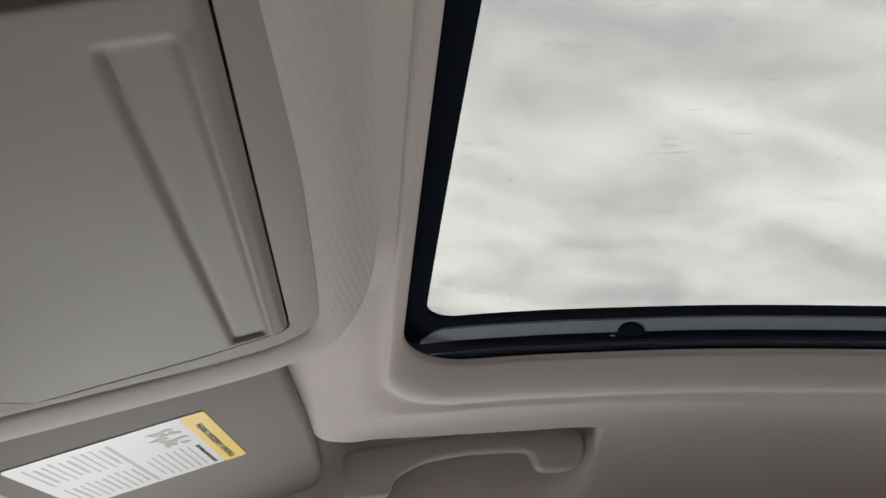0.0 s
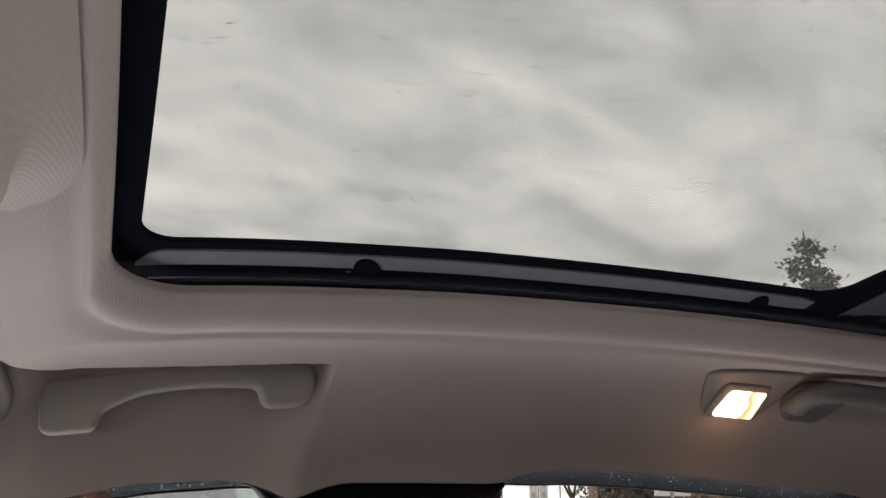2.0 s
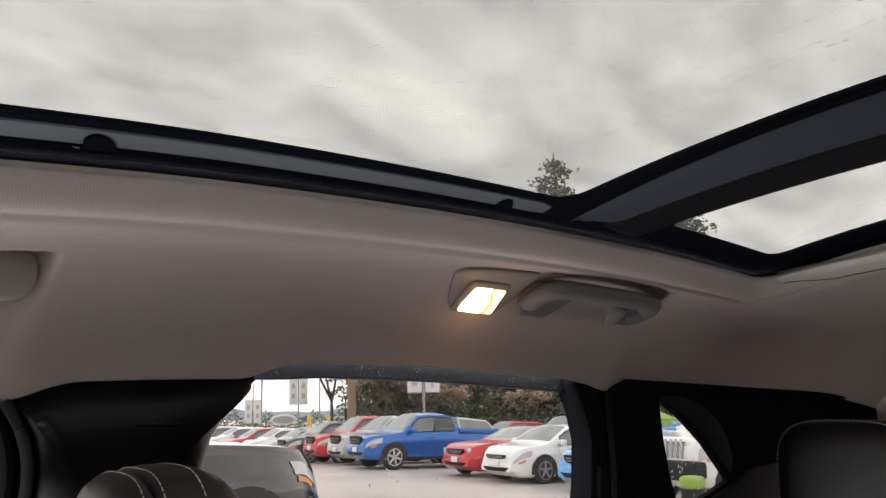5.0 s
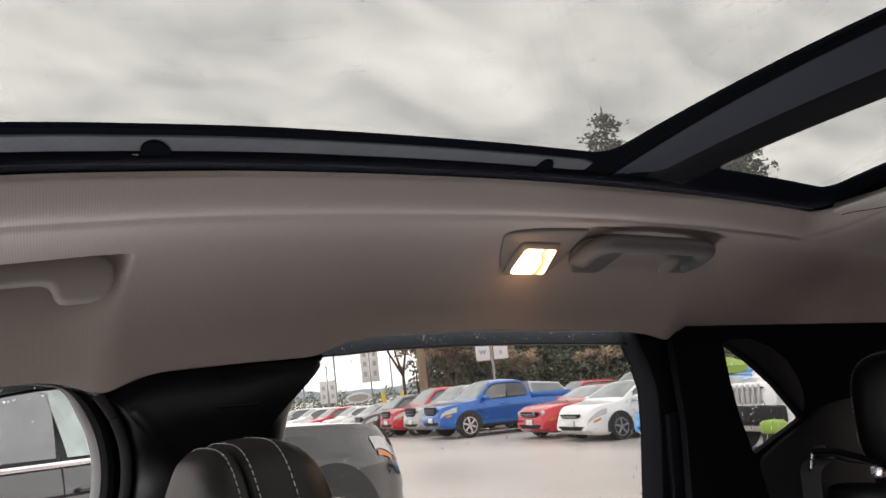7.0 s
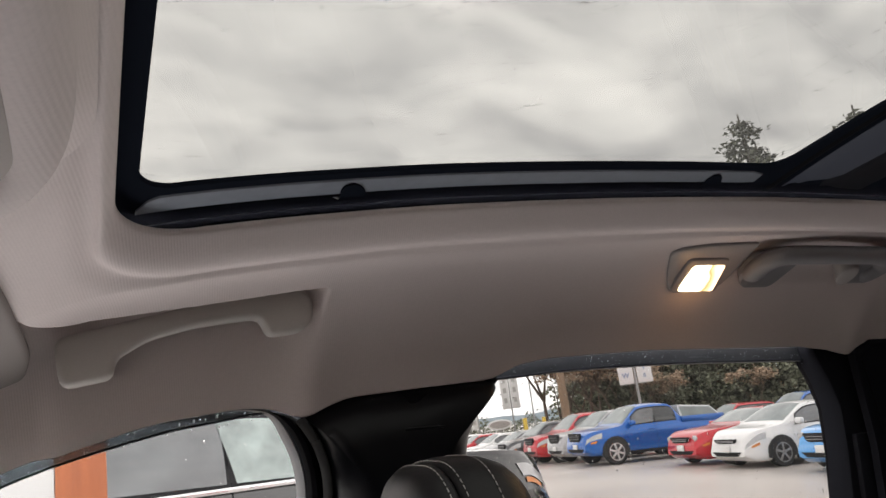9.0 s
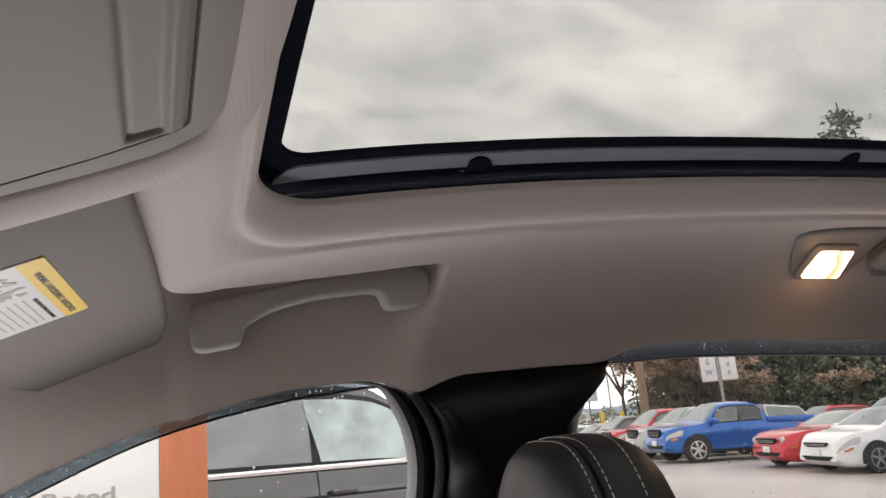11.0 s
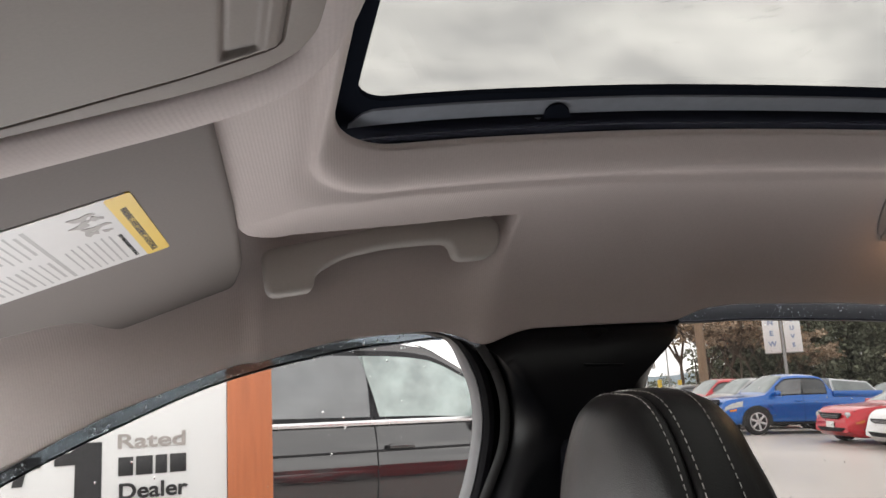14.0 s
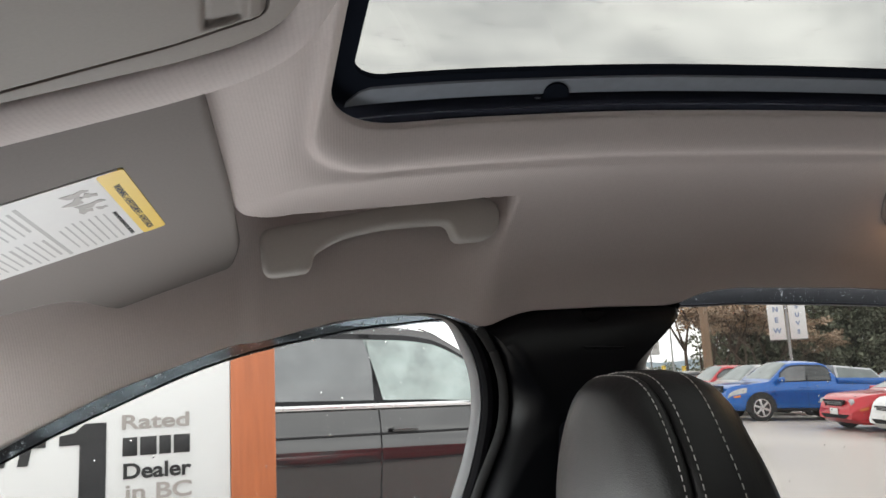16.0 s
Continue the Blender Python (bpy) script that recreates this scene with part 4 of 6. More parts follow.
console_m = Matrix.Translation((-0.055, 0.0, 1.617)) @ Matrix((cx, Vector((0, 1, 0)), cx.cross(Vector((0, 1, 0))))).transposed().to_4x4()
console = thing("overhead_console", "warm grey plastic overhead console with a closed lid", "overhead console", console_m)
con_out = rounded([(0.0185, -0.145), (0.0135, 0.075), (0.0128, 0.098), (0.006, 0.114), (-0.008, 0.1225), (-0.03, 0.126), (-0.36, 0.131), (-0.36, -0.16)], 0.016, 8)
gap_out = rounded([(0.0072, -0.078), (0.0013, 0.1050), (-0.030, 0.1132), (-0.093, 0.121), (-0.116, 0.089), (-0.116, -0.078)], 0.007, 5)
part("bezel", prism(con_out, 0.001, 0.03, axis="z", bevel=0.005, segments=4, holes=[gap_out]), GREY_PLASTIC, console)
part("lid_back", prism(con_out, 0.0065, 0.02, axis="z"), LID_GAP, console)
# the padded fabric roll round the console, rising into the lining
half = spline([(-0.30, 0.200, 0), (-0.16, 0.199, 0), (-0.06, 0.1955, 0), (-0.03, 0.1935, 0), (-0.008, 0.1885, 0), (0.008, 0.1795, 0), (0.0195, 0.165, 0), (0.028, 0.146, 0), (0.0335, 0.126, 0), (0.0365, 0.10, 0), (0.038, 0.06, 0), (0.038, 0.0, 0)], 10)
roll_out = [(p.x, p.y) for p in half] + [(p.x, -p.y) for p in reversed(half[:-1])]
half = spline([(-0.30, 0.1305, 0), (-0.16, 0.130, 0), (-0.06, 0.1285, 0), (-0.03, 0.1265, 0), (-0.014, 0.1245, 0), (-0.004, 0.1215, 0), (0.005, 0.116, 0), (0.0105, 0.107, 0), (0.0128, 0.094, 0), (0.0138, 0.075, 0), (0.015, 0.04, 0), (0.016, 0.0, 0)], 10)
roll_in = [(p.x, p.y) for p in half] + [(p.x, -p.y) for p in reversed(half[:-1])]
back_to = console_m.inverted()
roll_in = [(x - 0.0028 * smooth(0.125, 0.10, abs(y)), y - math.copysign(0.0028 * smooth(0.09, 0.125, abs(y)), y)) for x, y in roll_in]
rows = [[(x, y, 0.006) for x, y in roll_in]]
for w, h in ((0.02, 0.0025), (0.12, 0.0004), (0.28, -0.0006), (0.45, 0.0004), (0.62, 0.0032), (0.78, 0.0075), (0.90, 0.0120), (0.97, 0.0155), (1.0, 0.0190)):
    rows.append([(a[0] + (b[0] - a[0]) * w, a[1] + (b[1] - a[1]) * w, h) for a, b in zip(roll_in, roll_out)])
brow = [console_m @ Vector((x, y, 0.019)) for x, y in roll_out]
for w in (0.12, 0.25, 0.4, 0.55, 0.7, 0.85, 1.0):
    row = []
    for i, p in enumerate(brow):
        d = brow[min(i + 1, len(brow) - 1)] - brow[max(i - 1, 0)]
        out_ = Vector((d.y, -d.x, 0)).normalized() if d.x or d.y else Vector((1, 0, 0))
        if out_.x * 0.4 + out_.y * (1 if p.y > 0 else -1) < 0:
            out_ = -out_
        room = (-0.0205 - p.x) / max(out_.x, 0.03)
        go = (0.030 ** -4 + max(room, 0.002) ** -4) ** -0.25
        flare = 0.060 * smooth(0.085, 0.150, abs(p.y)) * smooth(0.05, 0.45, out_.x)
        q = p + (out_ * go + Vector((0, math.copysign(flare, p.y), 0))) * w ** 1.6
        end = liner_z(q.x, q.y) + 0.0008
        q.z = p.z + (end - p.z) * (1 - (1 - w) ** 1.35)
        row.append(tuple(back_to @ q))
    rows.append(row)
part("padded_surround", sheet(rows), FABRIC, console, "rolled fabric edge round the console", smooth_angle=180)
rows = []
NU, NV = 150, 150
for i in range(NU + 1):
    row = []
    for j in range(NV + 1):
        u, v = i / NU, j / NV
        x = -0.114 + 0.114 * u
        v1 = curve([(-0.114, 0.088), (-0.092, 0.1195), (-0.030, 0.112), (0.0, 0.104)], x)
        y = -0.076 + (v1 + 0.076) * v
        shear = (0.0006 + 0.033 * (0.104 - y)) * u
        edge = min(u * 0.114, (1 - u) * 0.114, v * 0.19, (1 - v) * 0.19)
        z = 0.0022 * (1 - smooth(0.0, 0.004, edge)) ** 2
        px = x + shear
        front, rear_ = -0.0125 - 0.042 * (y + 0.05), -0.0002 - 0.040 * (y + 0.05)
        slot = smooth(front - 0.0008, front + 0.0012, px) * smooth(rear_ + 0.0008, rear_ - 0.0022, px) * smooth(-0.064, -0.060, y) * smooth(0.1035, 0.1015, y)
        grooved = math.exp(-((px - front) / 0.0011) ** 2) * smooth(-0.064, -0.060, y) * smooth(0.1045, 0.1025, y)
        lipped = math.exp(-((px - rear_ - 0.0008) / 0.0012) ** 2) * smooth(-0.064, -0.060, y) * smooth(0.1035, 0.1015, y)
        row.append((px, y, z + 0.0017 * slot - 0.0007 * lipped + 0.0012 * grooved))
    rows.append(row)
part("lid", sheet(rows), GREY_PLASTIC, console, "flat lid with a long finger recess", smooth_angle=60)


# ---- front seat ----
def arch(x, k, b, h, yc, zc, n=64, square=0.62):
    """One upright ring of a head restraint at depth x, scaled by k."""
    out = []
    for i in range(n):
        a = 2 * math.pi * i / n
        c, s = math.cos(a), math.sin(a)
        y = b * k * math.copysign(abs(c) ** square, c)
        z = h * (1 - (1 - k) * 0.75) * math.copysign(abs(s) ** 0.78, s)
        y *= 1.0 - 0.22 * smooth(0.0, h, z)
        out.append((x + (0.016 * max(0.0, -z / h) * smooth(0.215, 0.235, x)) + max(0.0, (0.6 - z / h)) * 0.022 * smooth(0.225, 0.265, x), yc + y, zc + z))
    return out


def stitches(path, length, gap, r, parent, label):
    """A dashed seam along a path, in one mesh."""
    bm = bmesh.new()
    pts = [Vector(p) for p in path]
    total, at, i, pos = 0.0, 0, 0, 0.0
    lens = [(b - a).length for a, b in zip(pts, pts[1:])]
    whole = sum(lens)

    def along(s):
        for a, b, w in zip(pts, pts[1:], lens):
            if s <= w:
                return a + (b - a) * (s / w), (b - a).normalized()
            s -= w
        return pts[-1], (pts[-1] - pts[-2]).normalized()

    while pos + length < whole:
        p, d = along(pos + length / 2)
        turn = d.to_track_quat("Z", "Y").to_matrix().to_4x4()
        bmesh.ops.create_cone(bm, cap_ends=True, segments=6, radius1=r, radius2=r * 0.8, depth=length, matrix=Matrix.Translation(p) @ turn)
        pos += length + gap
    return part("stitching", bm, THREAD, parent, label)


seat = thing("front_seat", "black leather front passenger seat with pale stitching", "car seat")
HB, HH, HYC, HZC = 0.104, 0.112, 0.389, 1.394
stations = [(0.004 + (x if x < 0.2045 else 0.2045 + (x - 0.2045) * 0.72), k) for x, k in [(0.182, 0.30), (0.183, 0.55), (0.186, 0.75), (0.191, 0.87), (0.198, 0.935), (0.2045, 0.955), (0.2085, 0.945), (0.2105, 0.915), (0.2125, 0.945), (0.217, 0.975), (0.230, 0.995), (0.245, 1.0), (0.262, 0.985), (0.280, 0.93), (0.292, 0.85), (0.300, 0.70), (0.304, 0.45)]]
headrest = part("headrest", solid([arch(x, k, HB, HH, HYC, HZC) for x, k in stations]), LEATHER, seat, "black leather head restraint", smooth_angle=80)
for x, k in ((0.2015, 0.951), (0.2132, 0.978), (0.2375, 1.001)):
    ring = arch(x + 0.004, k, HB, HH, HYC, HZC)
    stitches(ring[2:46], 0.0038, 0.0024, 0.00045, headrest, "pale grey dashed stitching")
for y in (0.345, 0.44):
    part("headrest_post", tube([(0.245, y, 1.18), (0.245, y, 1.30)], 0.006, 10), CHROME, seat)
rows = []
for z, x0, x1, b in ((0.62, 0.02, 0.20, 0.25), (0.75, 0.06, 0.24, 0.26), (0.95, 0.11, 0.29, 0.255), (1.10, 0.15, 0.32, 0.24), (1.18, 0.18, 0.33, 0.21), (1.22, 0.21, 0.31, 0.16)):
    rows.append([((x0 + x1) / 2 + (x1 - x0) / 2 * math.copysign(abs(math.cos(a)) ** 0.6, math.cos(a)), 0.392 + b * math.copysign(abs(math.sin(a)) ** 0.6, math.sin(a)), z) for a in (2 * math.pi * k / 40 for k in range(40))])
part("backrest", solid(rows), LEATHER, seat)
part("cushion", box(-0.14, 0.392, 0.58, 0.52, 0.50, 0.16, 0.05, 3), LEATHER, seat)
part("seat_base", box(-0.10, 0.392, 0.46, 0.44, 0.42, 0.10, 0.01), BLACK_TRIM, seat)

# ---- rear seat ----
rear = thing("rear_seat", "black leather rear seat back with a head restraint", "car seat")
rows = []
for x, k in ((1.470, 0.45), (1.472, 0.70), (1.478, 0.86), (1.488, 0.95), (1.505, 1.0), (1.535, 1.0), (1.56, 0.94), (1.575, 0.8)):
    rows.append([(x, 0.455 + 0.128 * k * math.copysign(abs(math.cos(a)) ** 0.5, math.cos(a)) * (1 - 0.06 * math.sin(a)), 1.432 + 0.112 * (1 - (1 - k) * 0.8) * math.copysign(abs(math.sin(a)) ** 0.55, math.sin(a))) for a in (2 * math.pi * i / 64 for i in range(64))])
rear_head = part("headrest", solid(rows), LEATHER, rear, "black leather rear head restraint", smooth_angle=80)
for x, k in ((1.4865, 0.951),):
    ring = [(x, 0.455 + 0.129 * k * math.copysign(abs(math.cos(a)) ** 0.5, math.cos(a)) * (1 - 0.06 * math.sin(a)), 1.432 + 0.113 * (1 - (1 - k) * 0.8) * math.copysign(abs(math.sin(a)) ** 0.55, math.sin(a))) for a in (2 * math.pi * i / 64 for i in range(64))]
    stitches(ring[:33] , 0.0055, 0.003, 0.0008, rear_head, "pale grey dashed stitching")
    stitches(ring[52:], 0.0055, 0.003, 0.0008, rear_head, "pale grey dashed stitching")
part("backrest", prism(rounded([(1.10, 0.62), (1.36, 1.27), (1.385, 1.315), (1.50, 1.305), (1.46, 1.2), (1.28, 0.62)], 0.03, 5), -0.60, 0.60, bevel=0.012), LEATHER, rear)
part("cushion", box(1.0, 0.0, 0.60, 0.52, 1.2, 0.18, 0.05, 3), LEATHER, rear)
part("headrest_post", tube([(1.52, 0.50, 1.29), (1.52, 0.50, 1.34)], 0.006, 8), CHROME, rear)
belt = thing("seat_belt", "black seat belt with a bright metal tongue over the rear seat", "seat belt")
part("webbing", sheet([[p, p + Vector((0.0, -0.046, -0.002))] for p in spline([(1.345, 0.628, 1.10), (1.35, 0.632, 1.22), (1.352, 0.634, 1.30), (1.358, 0.630, 1.345), (1.40, 0.618, 1.358), (1.48, 0.60, 1.34)])]), WEBBING, belt)
part("tongue", tube(spline([(1.352, 0.600, 1.345), (1.358, 0.600, 1.362), (1.376, 0.600, 1.376), (1.394, 0.598, 1.380), (1.398, 0.597, 1.374)]), 0.0028, 8, 1.4), CHROME, belt, "bright metal tongue")
part("tongue_bar", tube(spline([(1.350, 0.603, 1.342), (1.378, 0.600, 1.352), (1.410, 0.596, 1.356), (1.436, 0.592, 1.352)]), 0.0024, 8, 1.2), CHROME, belt, "bright metal bar")
part("release_strap", tube(spline([(1.362, 0.598, 1.373), (1.37, 0.565, 1.374), (1.39, 0.53, 1.362), (1.41, 0.49, 1.345)]), 0.0055, 8, 1.6), BLACK_RUBBER, belt)
part("latch", box(1.40, 0.505, 1.338, 0.03, 0.022, 0.020, 0.004), CHROME, belt, "bright latch")


# ---- outside: ground and distance ----
rows = []
def lie(y):
    """Height of the car park, which falls gently away along the row of cars."""
    return -0.45 * smooth(20.0, 36.0, y)


reach = [-2500, -600, -200, -80, -40, -20, -10, 0, 6, 12, 18, 20, 22, 24, 26, 28, 30, 32, 34, 36, 42, 60, 90, 160, 400, 1000, 2500]
rows = [[(x, y, lie(y)) for y in reach] for x in reach]
ground = tagged(part("ground", sheet(rows, flip=True), ASPHALT), "wet asphalt of a car park, its sky sheen painted pale", "ground", kind="structure")
LEAN = Matrix.Rotation(radians(-2.9), 4, "Y")


def far(az, dist, z=0.0):
    """A place by its bearing from the cabin, clockwise from straight out of the side door."""
    y = math.cos(radians(az)) * dist
    return Vector((math.sin(radians(az)) * dist, y, z + lie(y)))


def ridge(name, az0, az1, dist, height, seed, material, label):
    rng = random.Random(seed)
    rows = [[], [], []]
    for k in range(81):
        t = k / 80
        p = far(az0 + (az1 - az0) * t, dist)
        h = height * (0.35 + 0.65 * noise.fractal(Vector((t * 5, seed, 0)), 0.6, 2.2, 5) * 0.5 + 0.4 * math.sin(math.pi * t))
        rows[0].append((p.x, p.y, -2))
        rows[1].append((p.x * 1.05, p.y * 1.05, max(2, h * 0.7)))
        rows[2].append((p.x * 1.2, p.y * 1.2, max(3, h)))
    return tagged(part(name, sheet(rows), material), label, "hill", kind="structure")


ridge("backdrop", 12, 70, 900, 26, 3, HILL, "wooded hills far behind the car park, painted with haze")


# ---- trees ----
def needles(bm, at, size, rng, count, droop):
    for _ in range(count):
        p = at + Vector((rng.gauss(0, 1), rng.gauss(0, 1), rng.gauss(0, 0.45))) * size * 0.5
        d = Vector((rng.uniform(-1, 1), rng.uniform(-1, 1), -droop * rng.random())).normalized() * size * rng.uniform(0.5, 1.0)
        s = Vector((rng.uniform(-1, 1), rng.uniform(-1, 1), rng.uniform(-1, 1))).cross(d).normalized() * size * 0.22
        bm.faces.new([bm.verts.new(q) for q in (p - s, p + s * 0.4 + d * 0.5, p + d, p - d * 0.2 + s)])


def conifer(height, spread, seed, sparse=1.0):
    rng = random.Random(seed)
    tree = thing("conifer", "tall dark green conifer behind the car park", "tree", group="conifers")
    part("trunk", tube([(0, 0, 0), (0.1, 0, height * 0.4), (0, 0.05, height)], [height * 0.016, height * 0.011, 0.03], 8), BARK, tree)
    bm = bmesh.new()
    z = height * 0.12
    while z < height * 0.985:
        up = z / height
        reach_ = spread * (1 - up) ** 0.85 * rng.uniform(0.75, 1.15) + 0.15
        for k in range(max(3, int(7 * (1 - up) + 2))):
            if rng.random() > sparse:
                continue
            a = rng.uniform(0, 2 * math.pi)
            r = reach_ * rng.uniform(0.55, 1.1)
            for s in (0.3, 0.6, 0.85, 1.0):
                at = Vector((math.cos(a) * r * s, math.sin(a) * r * s, z - 0.28 * r * s * s))
                needles(bm, at, 0.46 + 0.17 * reach_ * 0.5, rng, 8, 0.9)
        z += height * 0.028
    part("crown", bm, NEEDLES, tree, smooth_angle=180)
    return tree


def broadleaf(height, seed, leafy, material, label):
    rng = random.Random(seed)
    tree = thing("broadleaf_tree", label, "tree", group="broadleaf trees")
    limbs, tips = [], []

    def grow(p, d, length, r, depth):
        q = p + d * length
        limbs.append((p, q, r))
        if depth == 0:
            tips.append(q)
            return
        for _ in range(rng.choice((2, 3, 3))):
            e = (d + Vector((rng.gauss(0, 0.5), rng.gauss(0, 0.5), rng.gauss(0.1, 0.25)))).normalized()
            grow(q, e, length * rng.uniform(0.6, 0.82), r * 0.6, depth - 1)

    grow(Vector((0, 0, 0)), Vector((0, 0, 1)), height * 0.27, height * 0.014, 5)
    bm = bmesh.new()
    for p, q, r in limbs:
        b = tube([p, (p + q) / 2 + Vector((rng.gauss(0, 0.03), rng.gauss(0, 0.03), 0)) * height * 0.05, q], [r, r * 0.8, r * 0.6], 5)
        me = bpy.data.meshes.new("limb")
        b.to_mesh(me)
        b.free()
        bm.from_mesh(me)
        bpy.data.meshes.remove(me)
    part("limbs", bm, BARK, tree)
    bm = bmesh.new()
    for q in tips:
        needles(bm, q, height * 0.055, rng, leafy + 4, 0.3)
    part("crown", bm, material, tree, smooth_angle=180)
    return tree


rng = random.Random(11)
firs = [conifer(20, 4.4, 1), conifer(16, 4.0, 2), conifer(18, 4.8, 3, 0.85)]
placed = []
for k in range(58):
    az = 35.5 + 26.5 * (k % 29) / 28 + rng.uniform(-0.4, 0.4)
    dist = 58 + 9 * (k // 29) + rng.uniform(-3, 4)
    p = far(az, dist)
    s = rng.uniform(0.55, 0.82)
    src = firs[k % 3]
    placed.append((src, Matrix.Translation(p) @ LEAN @ Matrix.Rotation(rng.uniform(0, 6.28), 4, "Z"), s))
for az, dist, s in ((50.0, 62, 1.225), (50.7, 65, 1.15), (48.7, 66, 1.06), (51.2, 66, 1.08), (57.3, 60, 1.12), (58.4, 63, 1.08), (59.4, 61, 0.98)):
    placed.append((firs[0] if az < 55 else firs[1], Matrix.Translation(far(az, dist)) @ LEAN, s if az < 55 else s * 1.24))
used = set()
for src, m, s in placed:
    if src.name in used:
        t = copy_thing(src, m)
    else:
        used.add(src.name)
        t = src
        t.matrix_basis = m
    wide = 1.45 if s > 1.05 else 1.0
    t.scale = (s * wide, s * wide, s)
ash = [broadleaf(11, 5, 5, DRY_LEAVES, "russet half-bare tree beside the utility pole"), broadleaf(9, 8, 9, DRY_LEAVES, "russet tree with dry leaves before the conifers")]
spots = [(32.2, 50, 1.05, 0), (33.2, 53, 0.85, 1), (34.0, 52, 0.95, 1), (34.8, 50, 0.9, 1), (35.6, 50, 1.0, 0), (36.2, 48, 0.9, 1), (37.0, 49, 0.85, 1), (38.0, 51, 0.8, 1), (39.0, 50, 0.75, 1), (41.0, 51, 0.6, 1), (52.5, 52, 0.7, 1), (47.0, 53, 0.6, 1)]
seen = set()
for az, dist, s, k in spots:
    m = Matrix.Translation(far(az, dist)) @ LEAN @ Matrix.Rotation(az, 4, "Z")
    if k in seen:
        t = copy_thing(ash[k], m)
    else:
        seen.add(k)
        t = ash[k]
        t.matrix_basis = m
    wide = 1.45 if s > 1.05 else 1.0
    t.scale = (s * wide, s * wide, s)

# hedge of undergrowth below the trees
bm = bmesh.new()
rng = random.Random(5)
for _ in range(2600):
    az = rng.uniform(33.5, 62)
    needles(bm, far(az, rng.uniform(54, 58), rng.uniform(0, 3.2) * rng.uniform(0.4, 1)), 0.7, rng, 1, 0.2)
tagged(part("undergrowth", bm, NEEDLES, smooth_angle=180), "dark tangled undergrowth below the trees", "undergrowth", kind="stuff")
bm = bmesh.new()
for _ in range(3600):
    az = rng.uniform(20, 34)
    mound = 2.0 + 0.9 * math.sin(az * 2.1) + 0.6 * math.sin(az * 5.3 + 1)
    needles(bm, far(az, rng.uniform(120, 135), mound * rng.random() ** 0.8), 0.8, rng, 1, 0.2)
tagged(part("far_shrubs", bm, NEEDLES, smooth_angle=180), "low dark shrubs beyond the car park", "shrubs", kind="stuff")


# ---- poles and banners ----
def banner_pole(az, dist, words, height, lo, hi, label):
    p = thing("banner_pole", label, "banner pole", Matrix.Translation(far(az, dist)) @ LEAN @ Matrix.Rotation(radians(-az), 4, "Z"), group="banner poles")
    part("pole", tube([(0, 0, 0), (0, 0, height)], [0.07, 0.05], 12), STEEL_POLE, p)
    for s, word in ((-1, words[0]), (1, words[1])):
        w = 0.64
        b = part("banner", box(s * (w / 2 + 0.08), 0, (lo + hi) / 2, w, 0.015, hi - lo, 0.003), SIGN_WHITE, p, "white cloth banner")
        part("bracket", tube([(0, 0, hi + 0.02), (s * (w + 0.08), 0, hi + 0.02)], 0.018, 8), STEEL_POLE, p)
        part("bracket", tube([(0, 0, lo - 0.02), (s * (w + 0.08), 0, lo - 0.02)], 0.018, 8), STEEL_POLE, p)
        n = max(len(word), 1)
        for k, letter in enumerate(word):
            step = (hi - lo) / (n + 0.6)
            bm = lettering(letter, step * 0.46, 0.012, depth=0.004) if letter != "|" else box(0, 0, 0, 0.26, step * 0.5, 0.004)
            bm.transform(Matrix.Translation((s * (w / 2 + 0.08), -0.012, hi - step * (k + 0.8))) @ pose(0, 0, 0, 90))
            part("letter", bm, BLUE_INK if letter != "|" else FAINT_INK, b)
    return p


banner_pole(39.2, 34, ("NEW", "SUVS"), 4.76, 2.91, 4.51, "steel pole with two white banners reading NEW and SUVS")
banner_pole(29.7, 62, ("|||", "|||"), 6.45, 3.15, 6.05, "steel pole with two pale banners far off")
banner_pole(26.4, 70, ("||", "||"), 5.0, 1.6, 3.6, "steel pole with two pale banners far off")
for az, dist, h in ((24.6, 72, 7.0), (27.0, 78, 10.0), (31.2, 95, 9.0)):
    p = thing("lamp_post", "grey steel car park lamp post", "lamp post", Matrix.Translation(far(az, dist)) @ LEAN, group="lamp posts")
    part("post", tube([(0, 0, 0), (0, 0, h)], [0.11, 0.06], 10), STEEL_POLE, p)
    part("head", box(0.25, 0, h + 0.05, 0.8, 0.3, 0.12, 0.02), STEEL_POLE, p)
pole = thing("utility_pole", "brown weathered wooden utility pole among the trees", "utility pole", Matrix.Translation(far(33.7, 44)) @ LEAN)
part("shaft", tube([(0, 0, 0), (0, 0, 5), (0, 0, 11)], [0.26, 0.23, 0.17], 12), POLE_WOOD, pole)
part("crossarm", box(0, 0, 10.3, 2.4, 0.12, 0.14, 0.01), POLE_WOOD, pole)
for az, dist, h in ((30.6, 40, 2.15), (32.0, 42, 2.15)):
    p = thing("yellow_post", "yellow painted steel post", "post", Matrix.Translation(far(az, dist)) @ LEAN, group="yellow posts")
    part("post", tube([(0, 0, 0), (0, 0, h)], 0.11, 10), YELLOW_PAINT, p)
sign2 = thing("roadside_sign", "pale oval sign board on a post far off", "sign", Matrix.Translation(far(28.6, 75)) @ LEAN @ Matrix.Rotation(radians(-28), 4, "Z"))
part("board", prism([(math.cos(a) * 1.25, 1.9 + math.sin(a) * 0.5) for a in (2 * math.pi * k / 28 for k in range(28))], -0.08, 0.08, bevel=0.02), SIGN_WHITE, sign2)
part("emblem", prism([(math.cos(a) * 1.0, 1.9 + math.sin(a) * 0.34) for a in (2 * math.pi * k / 28 for k in range(28))], -0.10, -0.082), GREY_INK, sign2, "plain grey oval")
